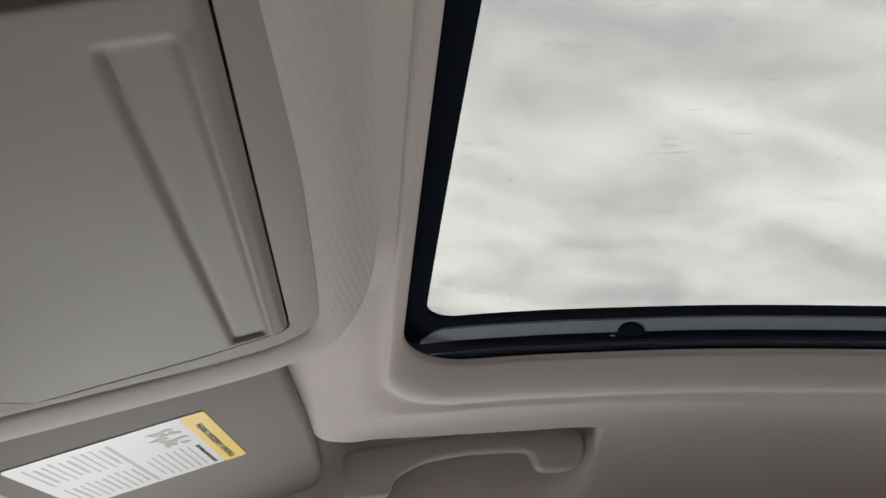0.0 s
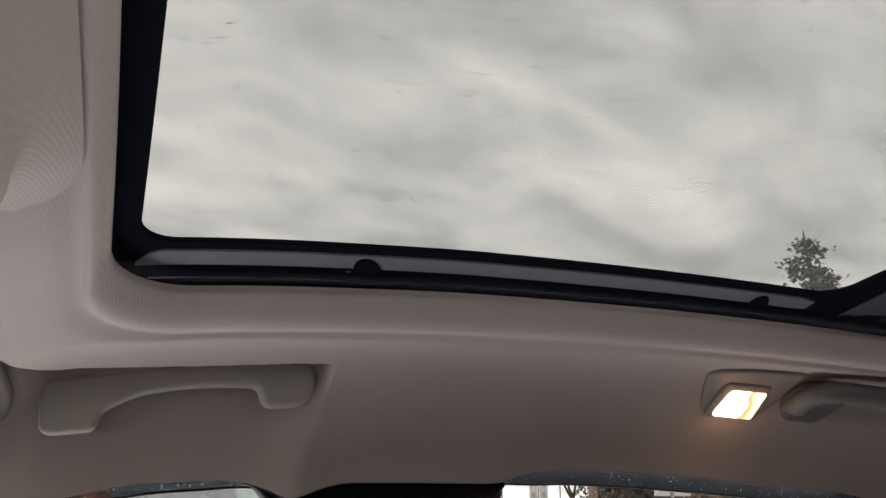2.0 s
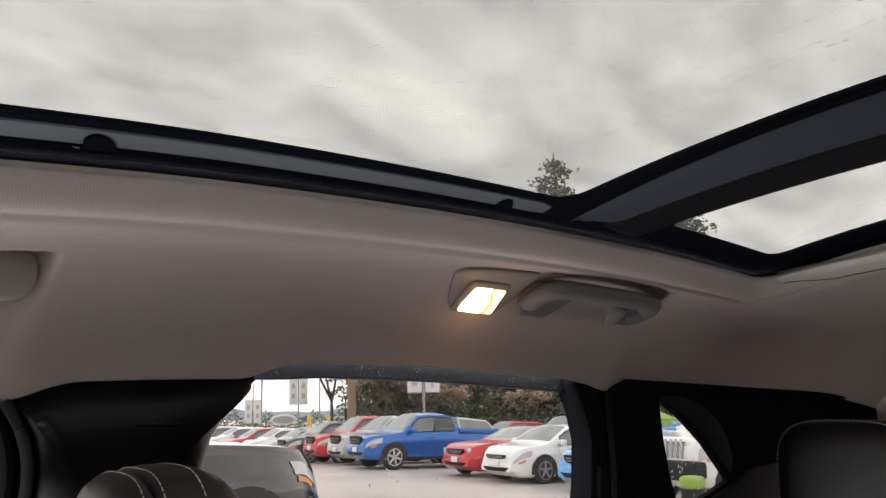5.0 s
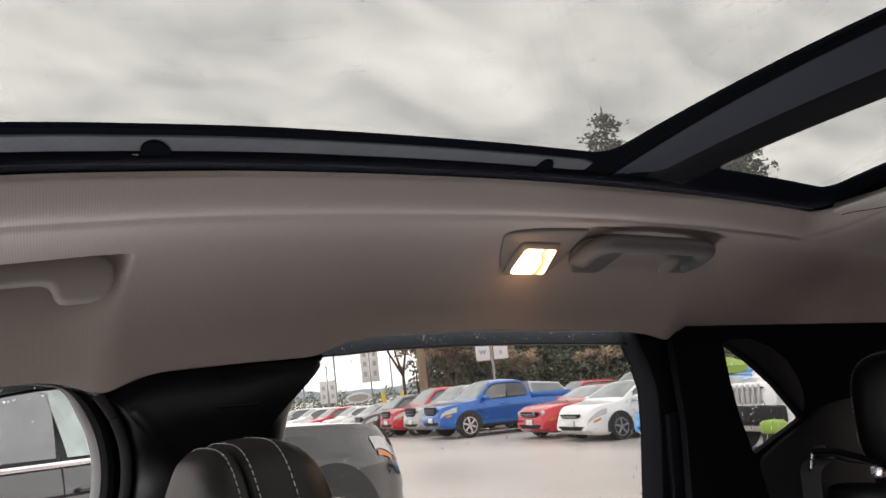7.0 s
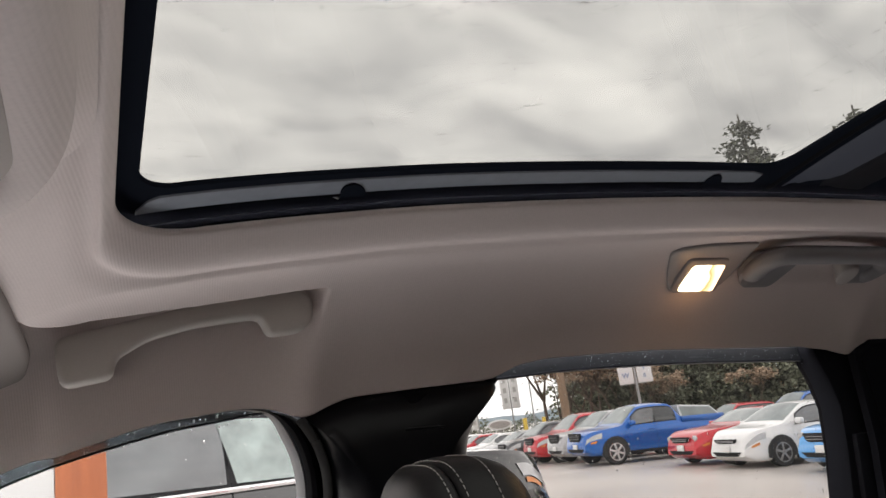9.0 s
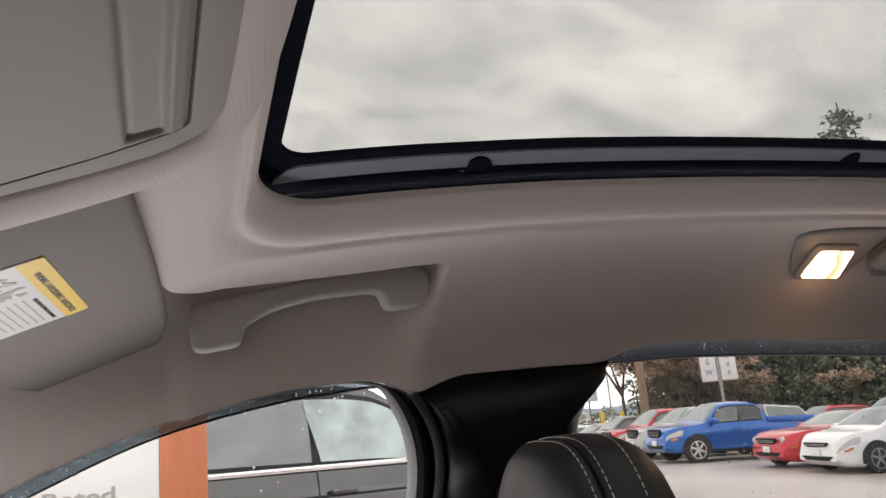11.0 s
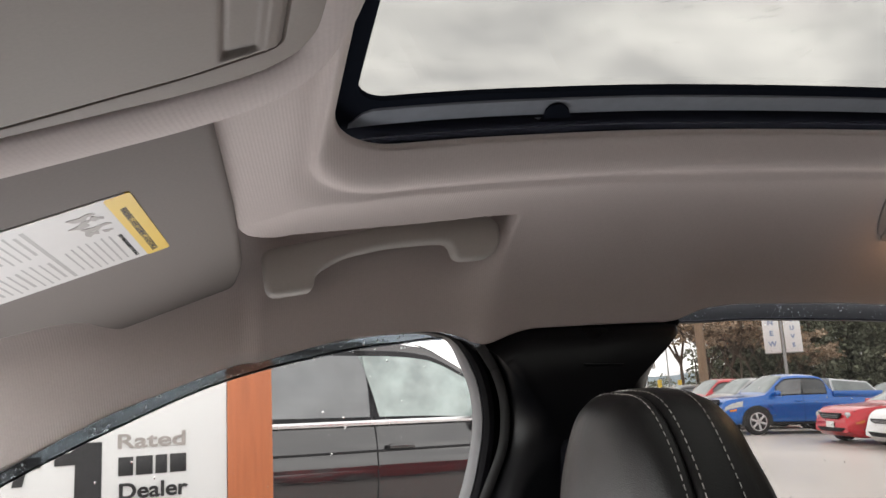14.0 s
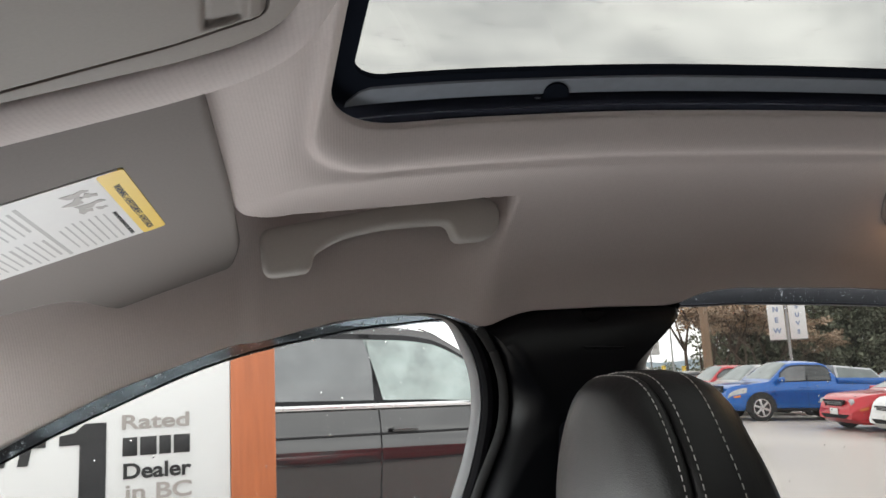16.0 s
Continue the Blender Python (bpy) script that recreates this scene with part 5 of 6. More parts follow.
part("post", tube([(0, 0.12, 0), (0, 0.12, 2.2)], 0.1, 8), STEEL_POLE, sign2)


# ---- the dealer's sign on its wooden posts ----
board = thing("dealer_sign", "white printed sign panel on an orange wooden post", "sign", Matrix.Translation((-0.055, 2.25, 1.35)) @ LEAN @ Matrix.Translation((0.055, 0, -1.35)))
part("post", box(-0.052, 0.03, 0.90, 0.131, 0.09, 1.80, 0.004), SIGN_WOOD, board, "orange stained wooden post")
part("post", box(-1.30, 0.03, 0.90, 0.131, 0.09, 1.80, 0.004), SIGN_WOOD, board, "orange stained wooden post")
panel = part("panel", box(-0.676, 0.0, 1.15, 1.114, 0.02, 1.20, 0.002), SIGN_WHITE, board, "white sign panel")


def sign_text(bm, ink, x, z):
    bm.transform(Matrix.Translation((x, -0.0125, z)) @ pose(0, 0, 0, 90))
    return part("lettering", bm, ink, panel)


sign_text(lettering("Rated", 0.040, 0.0012, width=0.185), GREY_INK, -0.328, 1.371)
for k, w in enumerate((0.040, 0.045, 0.032, 0.045)):
    x = -0.418 + sum((0.040, 0.045, 0.032, 0.045)[:k]) + k * 0.0075 + w / 2
    part("brand_bar", box(x, -0.0118, 1.303, w, 0.0016, 0.052, 0.0005), INK, panel, "plain black bar")
sign_text(lettering("Dealer", 0.042, 0.0015, width=0.186), INK, -0.322, 1.232)
sign_text(lettering("in BC", 0.043, 0.0012, width=0.180), GREY_INK, -0.318, 1.173)
one = [(-0.462, 1.376), (-0.462, 0.90), (-0.532, 0.90), (-0.532, 1.318), (-0.585, 1.318), (-0.585, 1.345), (-0.545, 1.352), (-0.520, 1.376)]
part("numeral", prism(one, -0.0128, -0.0105), INK, panel, "large black figure one")
sign_text(lettering("#", 0.17, 0.006, width=0.14), INK, -0.690, 1.368)


# ---- cars ----
def wheel(parent, x, y, r, w, out, spokes=5, rim=None):
    wh = part("wheel", solid([[(x + math.cos(a) * rr, y + yy, r + math.sin(a) * rr) for a in (2 * math.pi * k / 28 for k in range(28))] for yy, rr in
                              ((-w / 2, r * 0.80), (-w / 2 + 0.01, r * 0.95), (-w / 2 + 0.03, r), (w / 2 - 0.03, r), (w / 2 - 0.01, r * 0.95), (w / 2, r * 0.80))]), TYRE, parent, "black tyre")
    o = y + out * (w / 2)
    part("rim", solid([[(x + math.cos(a) * rr, o + out * yy, r + math.sin(a) * rr) for a in (2 * math.pi * k / 28 for k in range(28))] for yy, rr in ((-0.05, r * 0.70), (0.004, r * 0.70), (0.004, r * 0.62), (-0.04, r * 0.60))]), ALLOY if rim is None else rim, wh, "alloy rim")
    part("hub_well", solid([[(x + math.cos(a) * rr, o + out * yy, r + math.sin(a) * rr) for a in (2 * math.pi * k / 20 for k in range(20))] for yy, rr in ((-0.06, r * 0.6), (-0.035, r * 0.6))]), CAR_BLACK, wh)
    for k in range(spokes):
        a = 2 * math.pi * k / spokes + 0.3
        m = Matrix.Translation((x, o - out * 0.002, r)) @ Matrix.Rotation(-a, 4, "Y")
        part("spoke", box(r * 0.33, 0, 0, r * 0.62, 0.022, r * 0.17, 0.006, 2, m), ALLOY if rim is None else rim, wh)
    return wh


def car(name, label, m, colour, L=4.6, W=1.82, H=1.45, hood=0.98, belt=0.95, deck=1.02, nose=0.72, cowl=1.15, roof0=1.9, roof1=3.3, back=4.05, wheelbase=(0.88, 3.55), r=0.32,
        glass=None, grille=None, group="parked cars", sub="car", bed=None, cap=False, spokes=5, rim=None, clearance=0.20, chrome_belt=False, doors=None, lamp_h=0.16, sides=(1, -1), cladding=False, round_lamps=False):
    """A car facing +x, its front at x = 0, its length along -x, on z = 0."""
    c = thing(name, label, sub, m, group=group)
    hw = W / 2
    tail_z = bed[2] if bed is not None else deck
    top = [(0.0, nose - 0.24), (0.02, nose - 0.12), (0.07, nose - 0.03), (0.16, nose * 0.62 + hood * 0.38 - 0.02), (0.40, hood - 0.045), (0.75, hood - 0.01), (cowl, hood + 0.05), (roof0 - 0.05, H - 0.045), (roof0 + 0.22, H - 0.008), ((roof0 + roof1) / 2, H),
           (roof1 - 0.15, H - 0.02), (roof1 + 0.03, H - 0.07), (back, tail_z + 0.02), (L - 0.10, tail_z - 0.02), (L - 0.02, tail_z - 0.14), (L, tail_z - 0.35)]
    side_line = [(0.0, nose - 0.30), (0.10, nose - 0.14), (0.35, hood - 0.13), (cowl, belt - 0.03), (back, belt + 0.02), (L - 0.1, deck - 0.08), (L, deck - 0.40)]
    flank = [(0.0, 0.87), (0.06, 0.955), (0.18, 0.99), (0.34, 0.997), (0.46, 0.985), (0.60, 1.0), (0.74, 0.995), (0.88, 0.972), (1.0, 0.935)]

    def skin(x, f):
        """A point of the body: f runs from the sill (0) over the shoulder (1) and the roof's edge (2) to the middle (3)."""
        ease = min(0.09, 0.02 + x * 0.4, 0.02 + (L - x) * 0.4)
        zt = soft(top, x, ease)
        nose_in = 1.0 - (0.20 if cladding else 0.30) * max(0.0, 1 - x / 0.8) ** 2.0 - 0.13 * max(0.0, 1 - (L - x) / 0.45) ** 2.2
        low = clearance + 0.12 * smooth(0.30, 0.0, x) + 0.14 * smooth(L - 0.30, L, x)
        w = hw * nose_in
        zs = min(soft(side_line, x, ease), zt - 0.012)
        if f <= 1:
            return Vector((-x, w * curve(flank, f), low + (zs - low) * f))
        up = zt - zs
        we = max(w * 0.935 - 0.34 * up, 0.45 * w)
        if f <= 2:
            g = f - 1
            return Vector((-x, w * 0.935 + (we - w * 0.935) * g + 0.06 * up * math.sin(math.pi * g), zs + 0.93 * up * g))
        h = f - 2
        return Vector((-x, we * (1 - h), zs + 0.93 * up + (0.07 * up + 0.02) * (1 - (1 - h) ** 3)))

    marks = {p[0] for p in top} | {p[0] for p in side_line} | {0.04, 0.11, 0.22, 0.30, 0.5, 0.6, L - 0.45, L - 0.3, L - 0.2, L - 0.05} | {L * k / 26 for k in range(1, 26)}
    spots_ = []
    for x in sorted(m_ for m_ in marks if 0 <= m_ <= L):
        if not spots_ or x - spots_[-1] > 0.012:
            spots_.append(x)
    levels = (0.0, 0.06, 0.18, 0.34, 0.46, 0.6, 0.74, 0.88, 1.0, 1.2, 1.5, 1.8, 2.0, 2.06, 2.18, 2.4, 2.7, 3.0)
    rows = []
    for x in spots_:
        half_ = [skin(x, f) for f in levels]
        rows.append(half_ + [Vector((p.x, -p.y, p.z)) for p in half_[-2::-1]])
    part("body", solid(rows), colour, c, smooth_angle=46)
    g = glass or CAR_GLASS

    def patch(x0, x1, f0, f1, s, off, nx=8, nf=5, skew=0.0):
        """A sheet lying on the skin, between two stations and two levels; its upper edge runs skew further back."""
        out_rows = []
        for q in range(nf + 1):
            t = q / nf
            line_ = []
            for k in range(nx + 1):
                p = skin(x0 + skew * t + (x1 - x0) * k / nx, f0 + (f1 - f0) * t) + Vector(off)
                line_.append(Vector((p.x, s * p.y, p.z)))
            out_rows.append(line_)
        return tidy(sheet(out_rows))

    split = doors or [cowl + (roof1 - cowl) * 0.58]
    spans = []
    x0 = cowl + 0.30
    for x in split:
        spans.append((x0, x - 0.035))
        x0 = x + 0.035
    spans.append((x0, roof1 + (back - roof1) * 0.35 - (0.16 if bed is None else 0.05)))
    for s in sides:
        for n_span, (a, b) in enumerate(spans):
            if b < a + 0.06:
                continue
            lean = 0.0 if n_span else 0.10
            part("window_trim", patch(a - 0.03, b + 0.03, 1.03, 1.90, s, (0, 0.004, 0), skew=lean), CAR_BLACK, c)
            # brightness seen through the side windows is painted by the paler glass
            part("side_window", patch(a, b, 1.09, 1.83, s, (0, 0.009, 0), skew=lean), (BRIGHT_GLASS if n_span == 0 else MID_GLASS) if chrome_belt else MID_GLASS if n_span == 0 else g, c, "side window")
        part("door_crease", patch(cowl * 0.7, back - 0.1, 0.70, 0.725, s, (0, 0.003, 0), 14, 1), colour, c)
        for x in split:
            part("door_gap", patch(x - 0.005, x + 0.005, 0.10, 1.0, s, (0, 0.003, 0), 1, 10), CAR_BLACK, c)
            part("door_handle", box(-x + 0.17, s * (hw + 0.012), belt - 0.16, 0.20, 0.03, 0.035, 0.01), colour, c)
        if chrome_belt:
            part("belt_strip", box(-(cowl + back) / 2 - 0.05, s * (hw * 0.962), belt + 0.002, back - cowl - 0.25, 0.02, 0.035, 0.006), CHROME, c, "bright belt strip")
            part("body_crease", box(-(cowl + back) / 2 - 0.05, s * (hw * 0.998), belt - 0.185, back - cowl - 0.1, 0.012, 0.014, 0.003), CAR_BLACK, c)
        if cladding:
            part("fender_vent", box(-1.75, s * hw * 0.992, hood - 0.21, 0.55, 0.02, 0.035, 0.008), CAR_BLACK, c)
            part("sill_cladding", box(-(wheelbase[0] + wheelbase[1]) / 2, s * (hw + 0.004), clearance + 0.16, wheelbase[1] - wheelbase[0] - 2.2 * r, 0.03, 0.16, 0.012), CAR_BLACK, c)
        part("lower_trim", box(-(wheelbase[0] + wheelbase[1]) / 2, s * hw * 0.965, clearance + 0.03, wheelbase[1] - wheelbase[0] - 2.3 * r, 0.05, 0.09, 0.02), CAR_BLACK, c)
        part("mirror", box(-cowl - 0.30, s * (hw + 0.09), belt + 0.07, 0.13, 0.20, 0.15, 0.04, 3), colour, c, "door mirror")
    # the windscreen's sky shine is painted in with PALE_GLASS
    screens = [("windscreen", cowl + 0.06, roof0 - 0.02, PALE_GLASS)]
    if back - roof1 > 0.1:
        screens.append(("rear_window", roof1 + 0.06, back - 0.05, g))
    for nm, xa, xb, gl in screens:
        rows = []
        for k in range(9):
            x = xa + (xb - xa) * k / 8
            arc = [skin(x, f) + Vector((0, 0, 0.008)) for f in (2.10, 2.2, 2.4, 2.7, 3.0)]
            rows.append(arc + [Vector((p.x, -p.y, p.z)) for p in arc[-2::-1]])
        part(nm, tidy(sheet(rows)), gl, c, "sloping opaque glass")
    # front
    gz = nose - 0.06
    gh = (0.20 if grille is None else grille) / 2
    mouth = rounded([(-W * 0.23, gz - 0.04 + gh), (W * 0.23, gz - 0.04 + gh), (W * 0.20, gz - 0.04 - gh * 0.4), (W * 0.16, gz - 0.04 - gh), (-W * 0.16, gz - 0.04 - gh), (-W * 0.20, gz - 0.04 - gh * 0.4)], 0.035)
    part("grille", prism(mouth, -0.03, 0.028, axis="x", bevel=0.008), CAR_BLACK, c, "black grille")
    for k in (-0.4, 0.2):
        part("grille_bar", box(0.030, 0, gz - 0.04 + gh * k, 0.012, W * 0.36, 0.012, 0.003), SILVER, c, "thin bright grille bar")
    lower = rounded([(-W * 0.30, clearance + 0.23), (W * 0.30, clearance + 0.23), (W * 0.22, clearance + 0.13), (-W * 0.22, clearance + 0.13)], 0.03)
    part("lower_intake", prism(lower, -0.05, 0.016, axis="x", bevel=0.006), CAR_BLACK, c)
    part("plate", box(0.022, 0, clearance + 0.30, 0.02, 0.30, 0.15, 0.004), SIGN_WHITE, c, "white plate")
    for s in (1, -1):
        if round_lamps:
            lamp_m = Matrix.Translation((-0.075, s * hw * 0.60, gz - 0.02)) @ Matrix.Rotation(radians(90 - 14 * s), 4, "Z") @ Matrix.Rotation(radians(90), 4, "X")
            ring = [(math.cos(a) * 0.085, math.sin(a) * 0.085) for a in (2 * math.pi * k / 20 for k in range(20))]
            bm = prism(ring, -0.06, 0.035, axis="z", bevel=0.012)
            bm.transform(lamp_m)
            part("headlight", bm, LENS, c, "round clear headlight")
        else:
            part("headlight", patch(0.10 if cladding else 0.02, 0.50, 0.85 if cladding else 0.97 - lamp_h * 1.4, 0.97, s, (0.012, 0.006, 0.0), 10, 4, 0.05), LENS, c, "clear headlight")
        part("turn_lamp", patch(0.16, 0.34, 0.60, 0.70, s, (0.008, 0.006, 0.0), 5, 2) if not cladding else patch(0.22, 0.46, 0.785, 0.835, s, (0.010, 0.008, 0.0), 6, 2), AMBER, c, "amber lamp")
        part("tail_light", box(-L + 0.05, s * hw * 0.84, deck - 0.22, 0.14, 0.20, 0.24, 0.03), RED_LENS, c, "red tail light")
        part("fog_lamp_recess", box(-0.07, s * hw * 0.60, clearance + 0.24, 0.10, hw * 0.16, 0.07, 0.02), CAR_BLACK, c)
    for x in wheelbase:
        for s in (1, -1):
            arch_ = []
            for k in range(20):
                a = math.pi * (k / 19) * 1.16 - 0.08 * math.pi
                arch_.append((-x + math.cos(a) * r * (1.32 if cladding else 1.22), r + math.sin(a) * r * (1.32 if cladding else 1.22)))
            part("wheel_arch", prism(arch_, s * (hw - 0.12), s * (hw + 0.006), bevel=0.0), TYRE, c)
            wheel(c, -x, s * (hw - 0.105), r, 0.23, s, spokes, rim)
    if bed is not None:
        x0, x1, h = bed
        for s in (1, -1):
            part("bed_side", box(-(x0 + x1) / 2, s * (hw - 0.05), (h + belt) / 2, x1 - x0, 0.10, h - belt + 0.10, 0.03), colour, c)
        part("tailgate", box(-x1 + 0.04, 0, (h + belt) / 2 - 0.1, 0.08, W * 0.9, h - belt + 0.3, 0.02), colour, c)
        if cap:
            rows = []
            for t in (0, 0.35, 0.7, 0.92, 1.0):
                w = hw * (0.95 - 0.17 * t)
                rows.append([(-x0 - 0.02, w, h + 0.44 * t - 0.02), (-x1 + 0.08 + 0.30 * t, w, h + 0.34 * t - 0.02), (-x1 + 0.08 + 0.30 * t, -w, h + 0.34 * t - 0.02), (-x0 - 0.02, -w, h + 0.44 * t - 0.02)])
            cp = part("canopy", solid(rows), CANOPY_PAINT, c, "pale silver bed canopy")
            for s in (1, -1):
                rows = [[(-x0 - 0.08, s * hw * 0.955, h + 0.03), (-x1 + 0.20, s * hw * 0.955, h + 0.03)], [(-x0 - 0.08, s * hw * 0.83, h + 0.36), (-x1 + 0.40, s * hw * 0.83, h + 0.28)]]
                part("canopy_window", tidy(sheet(rows)), PALE_GLASS, cp)
    return c


def parked(x, y, heading):
    """heading: degrees, the way the front points, 0 along +x."""
    return pose(x, y, lie(y), 0, 0, heading)


BLUE = paint("bright_blue_paint", (0.008, 0.105, 0.40))
SKY_BLUE = paint("light_blue_paint", (0.08, 0.32, 0.68))
RED = paint("red_paint", (0.46, 0.010, 0.020))
WHITE = paint("white_paint", (0.72, 0.72, 0.72), 0.0)
SILVER = paint("silver_grey_paint", (0.36, 0.36, 0.37), 0.6)
DARK = paint("dark_grey_paint", (0.060, 0.062, 0.068), 0.5)
NAVY = surface("grey_black_paint", (0.009, 0.008, 0.0095), 0.10, metal=0.1, vary=0.12, vary_scale=2, grain=0.05, grain_scale=200, coat=1.0, specular=0.5, rough_vary=0.04)
CANOPY_PAINT = paint("pale_silver_paint", (0.56, 0.58, 0.60), 0.2)
H0 = 172
# the large dark SUV alongside
car("dark_suv", "large dark grey SUV with a bright belt strip, wet with rain", pose(3.635, 6.866, 0, 0, -0.6, 15), NAVY, L=5.84, W=2.03, H=1.90, hood=1.335, belt=1.29, deck=1.30, nose=1.17, cowl=1.93, roof0=2.69, roof1=5.36, back=5.71,
    wheelbase=(1.06, 4.46), r=0.44, glass=CAR_GLASS, sub="SUV", clearance=0.30, chrome_belt=True, doors=[3.18, 4.31], lamp_h=0.20, grille=0.34, cladding=True)
ROW = "row of parked cars"
car("blue_pickup", "bright blue crew-cab pickup with a pale bed canopy", parked(13.75, 20.35, H0), BLUE, L=5.05, W=1.86, H=1.76, hood=1.10, belt=1.14, deck=1.16, nose=0.99, cowl=1.25, roof0=1.98, roof1=3.15, back=3.40, wheelbase=(0.93, 3.95), r=0.385, sub="pickup truck", group=ROW,
    bed=(3.38, 5.0, 1.22), cap=True, spokes=6, clearance=0.30, doors=[2.42], grille=0.26)
car("red_coupe", "red two-door coupe with a black grille", parked(14.25, 16.10, H0), RED, L=4.77, W=1.88, H=1.38, hood=0.94, belt=0.94, deck=1.02, nose=0.78, cowl=1.55, roof0=2.3, roof1=3.2, back=4.1, wheelbase=(0.92, 3.64), r=0.34, group=ROW, doors=[3.0], grille=0.15, clearance=0.17, round_lamps=True)
car("white_sedan", "white compact saloon with dark alloy wheels", parked(13.75, 13.95, H0), WHITE, L=4.56, W=1.80, H=1.44, hood=0.93, belt=0.93, deck=1.06, nose=0.74, cowl=1.10, roof0=1.85, roof1=3.25, back=4.1, wheelbase=(0.88, 3.58), r=0.325, group=ROW, rim=STEEL_POLE, grille=0.10, lamp_h=0.15, clearance=0.16)
car("light_blue_coupe", "light blue coupe with a wide black grille", parked(13.35, 10.95, H0), SKY_BLUE, L=4.79, W=1.91, H=1.38, hood=0.94, belt=0.94, deck=1.02, nose=0.80, cowl=1.5, roof0=2.25, roof1=3.2, back=4.1, wheelbase=(0.93, 3.65), r=0.34, group=ROW, doors=[3.0], grille=0.18, clearance=0.17, round_lamps=True)
car("white_off_roader", "white off-road SUV with an upright slotted grille", parked(12.5, 8.08, H0), WHITE, L=4.7, W=1.85, H=1.88, hood=1.29, belt=1.31, deck=1.31, nose=1.26, cowl=1.3, roof0=1.55, roof1=4.3, back=4.5, wheelbase=(0.75, 3.6), r=0.40, group=ROW, grille=0.04, clearance=0.36, sub="SUV", lamp_h=0.22)
for k in range(7):
    slot = tagged(part("grille_slot", box(0, 0, 0, 0.03, 0.055, 0.34, 0.015), SILVER), "", "")
    slot.parent = bpy.data.objects["white_off_roader"]
    slot.location = (0.035, -0.36 + 0.12 * k, 1.06)
bumper = tagged(part("front_bumper", box(0, 0, 0, 0.26, 1.72, 0.30, 0.05), CAR_BLACK), "", "")
bumper.parent = bpy.data.objects["white_off_roader"]
bumper.location = (0.10, 0, 0.70)
car("silver_suv", "silver-grey SUV with a broad chrome grille", parked(14.75, 23.15, H0), SILVER, L=4.8, W=1.9, H=1.72, hood=1.08, belt=1.1, deck=1.15, nose=0.98, cowl=1.2, roof0=1.95, roof1=4.0, back=4.5, wheelbase=(0.92, 3.8), r=0.37, group=ROW, sub="SUV", grille=0.30, clearance=0.24)
car("red_pickup", "red crew-cab pickup truck", parked(15.25, 25.75, H0), RED, L=5.3, W=1.86, H=1.80, hood=1.10, belt=1.16, deck=1.18, nose=0.98, cowl=1.28, roof0=2.0, roof1=3.3, back=3.6, wheelbase=(0.93, 4.1), r=0.38, group=ROW, sub="pickup truck", bed=(3.58, 5.25, 1.28), grille=0.26, clearance=0.28)
car("dark_crossover", "dark grey crossover with alloy wheels", parked(15.35, 28.2, H0), DARK, L=4.6, W=1.84, H=1.68, hood=1.05, belt=1.06, deck=1.12, nose=0.92, cowl=1.15, roof0=1.9, roof1=3.8, back=4.35, wheelbase=(0.9, 3.6), r=0.36, group=ROW, sub="SUV", clearance=0.22)
small = [("silver_hatchback", "silver hatchback in the far part of the row", SILVER, 16.2, 31.4), ("white_hatchback", "white hatchback in the far part of the row", WHITE, 16.6, 34.4), ("red_hatchback", "red hatchback in the far part of the row", RED, 17.0, 37.4), ("white_saloon", "white saloon far along the row", WHITE, 17.3, 40.6), ("silver_saloon", "silver saloon far along the row", SILVER, 17.6, 44.0)]
for name, label, colour, x, y in small:
    car(name, label, parked(x, y, H0), colour, L=4.3, W=1.76, H=1.50, nose=0.75, cowl=1.0, roof0=1.7, roof1=3.4, back=4.0, wheelbase=(0.82, 3.4), group=ROW)
# an unseen red saloon, added to put a red reflection on the SUV's doors
car("red_saloon", "unseen red saloon, added for the red reflection in the dark SUV", parked(3.7, -0.95, 180), RED, L=4.6, W=1.80, H=1.45, group="cars near the cabin")
# second row behind
BACK = "second row of parked cars"
car("red_suv", "red SUV in the second row", parked(25.5, 27.6, H0), RED, L=4.7, W=1.85, H=1.72, hood=1.08, belt=1.1, deck=1.15, nose=0.95, cowl=1.2, roof0=1.95, roof1=3.9, back=4.4, wheelbase=(0.9, 3.7), r=0.36, group=BACK, sub="SUV", clearance=0.3)
car("blue_suv", "blue SUV in the second row", parked(26.0, 24.2, H0), BLUE, L=4.9, W=1.9, H=1.85, hood=1.15, belt=1.18, deck=1.2, nose=1.0, cowl=1.25, roof0=2.0, roof1=4.1, back=4.6, wheelbase=(0.95, 3.8), r=0.38, group=BACK, sub="SUV", clearance=0.32)
car("white_van", "white estate car in the second row", parked(26.0, 30.6, H0), WHITE, L=4.7, W=1.85, H=1.55, belt=1.0, deck=1.05, nose=0.85, cowl=1.1, roof0=1.8, roof1=4.0, back=4.5, group=BACK)
car("blue_wagon", "blue car behind the white off-roader", parked(22.5, 14.6, H0), SKY_BLUE, L=4.7, W=1.9, H=1.85, hood=1.4, belt=1.4, deck=1.42, nose=1.2, cowl=1.2, roof0=1.95, roof1=3.9, back=4.4, r=0.36, group=BACK, clearance=0.28)
tent = thing("green_canopy", "lime green promotional canopy behind the cars", "canopy", Matrix.Translation((28.0, 18.9, 0)) @ Matrix.Diagonal((0.5, 0.5, 0.88, 1)))
part("roof", solid([[(-1.4, -1.4, 1.55), (1.4, -1.4, 1.55), (1.4, 1.4, 1.55), (-1.4, 1.4, 1.55)], [(-1.4, -1.4, 1.9), (1.4, -1.4, 1.9), (1.4, 1.4, 1.9), (-1.4, 1.4, 1.9)], [(-0.2, -0.2, 2.3), (0.2, -0.2, 2.3), (0.2, 0.2, 2.3), (-0.2, 0.2, 2.3)]]), GREEN_PAINT, tent)
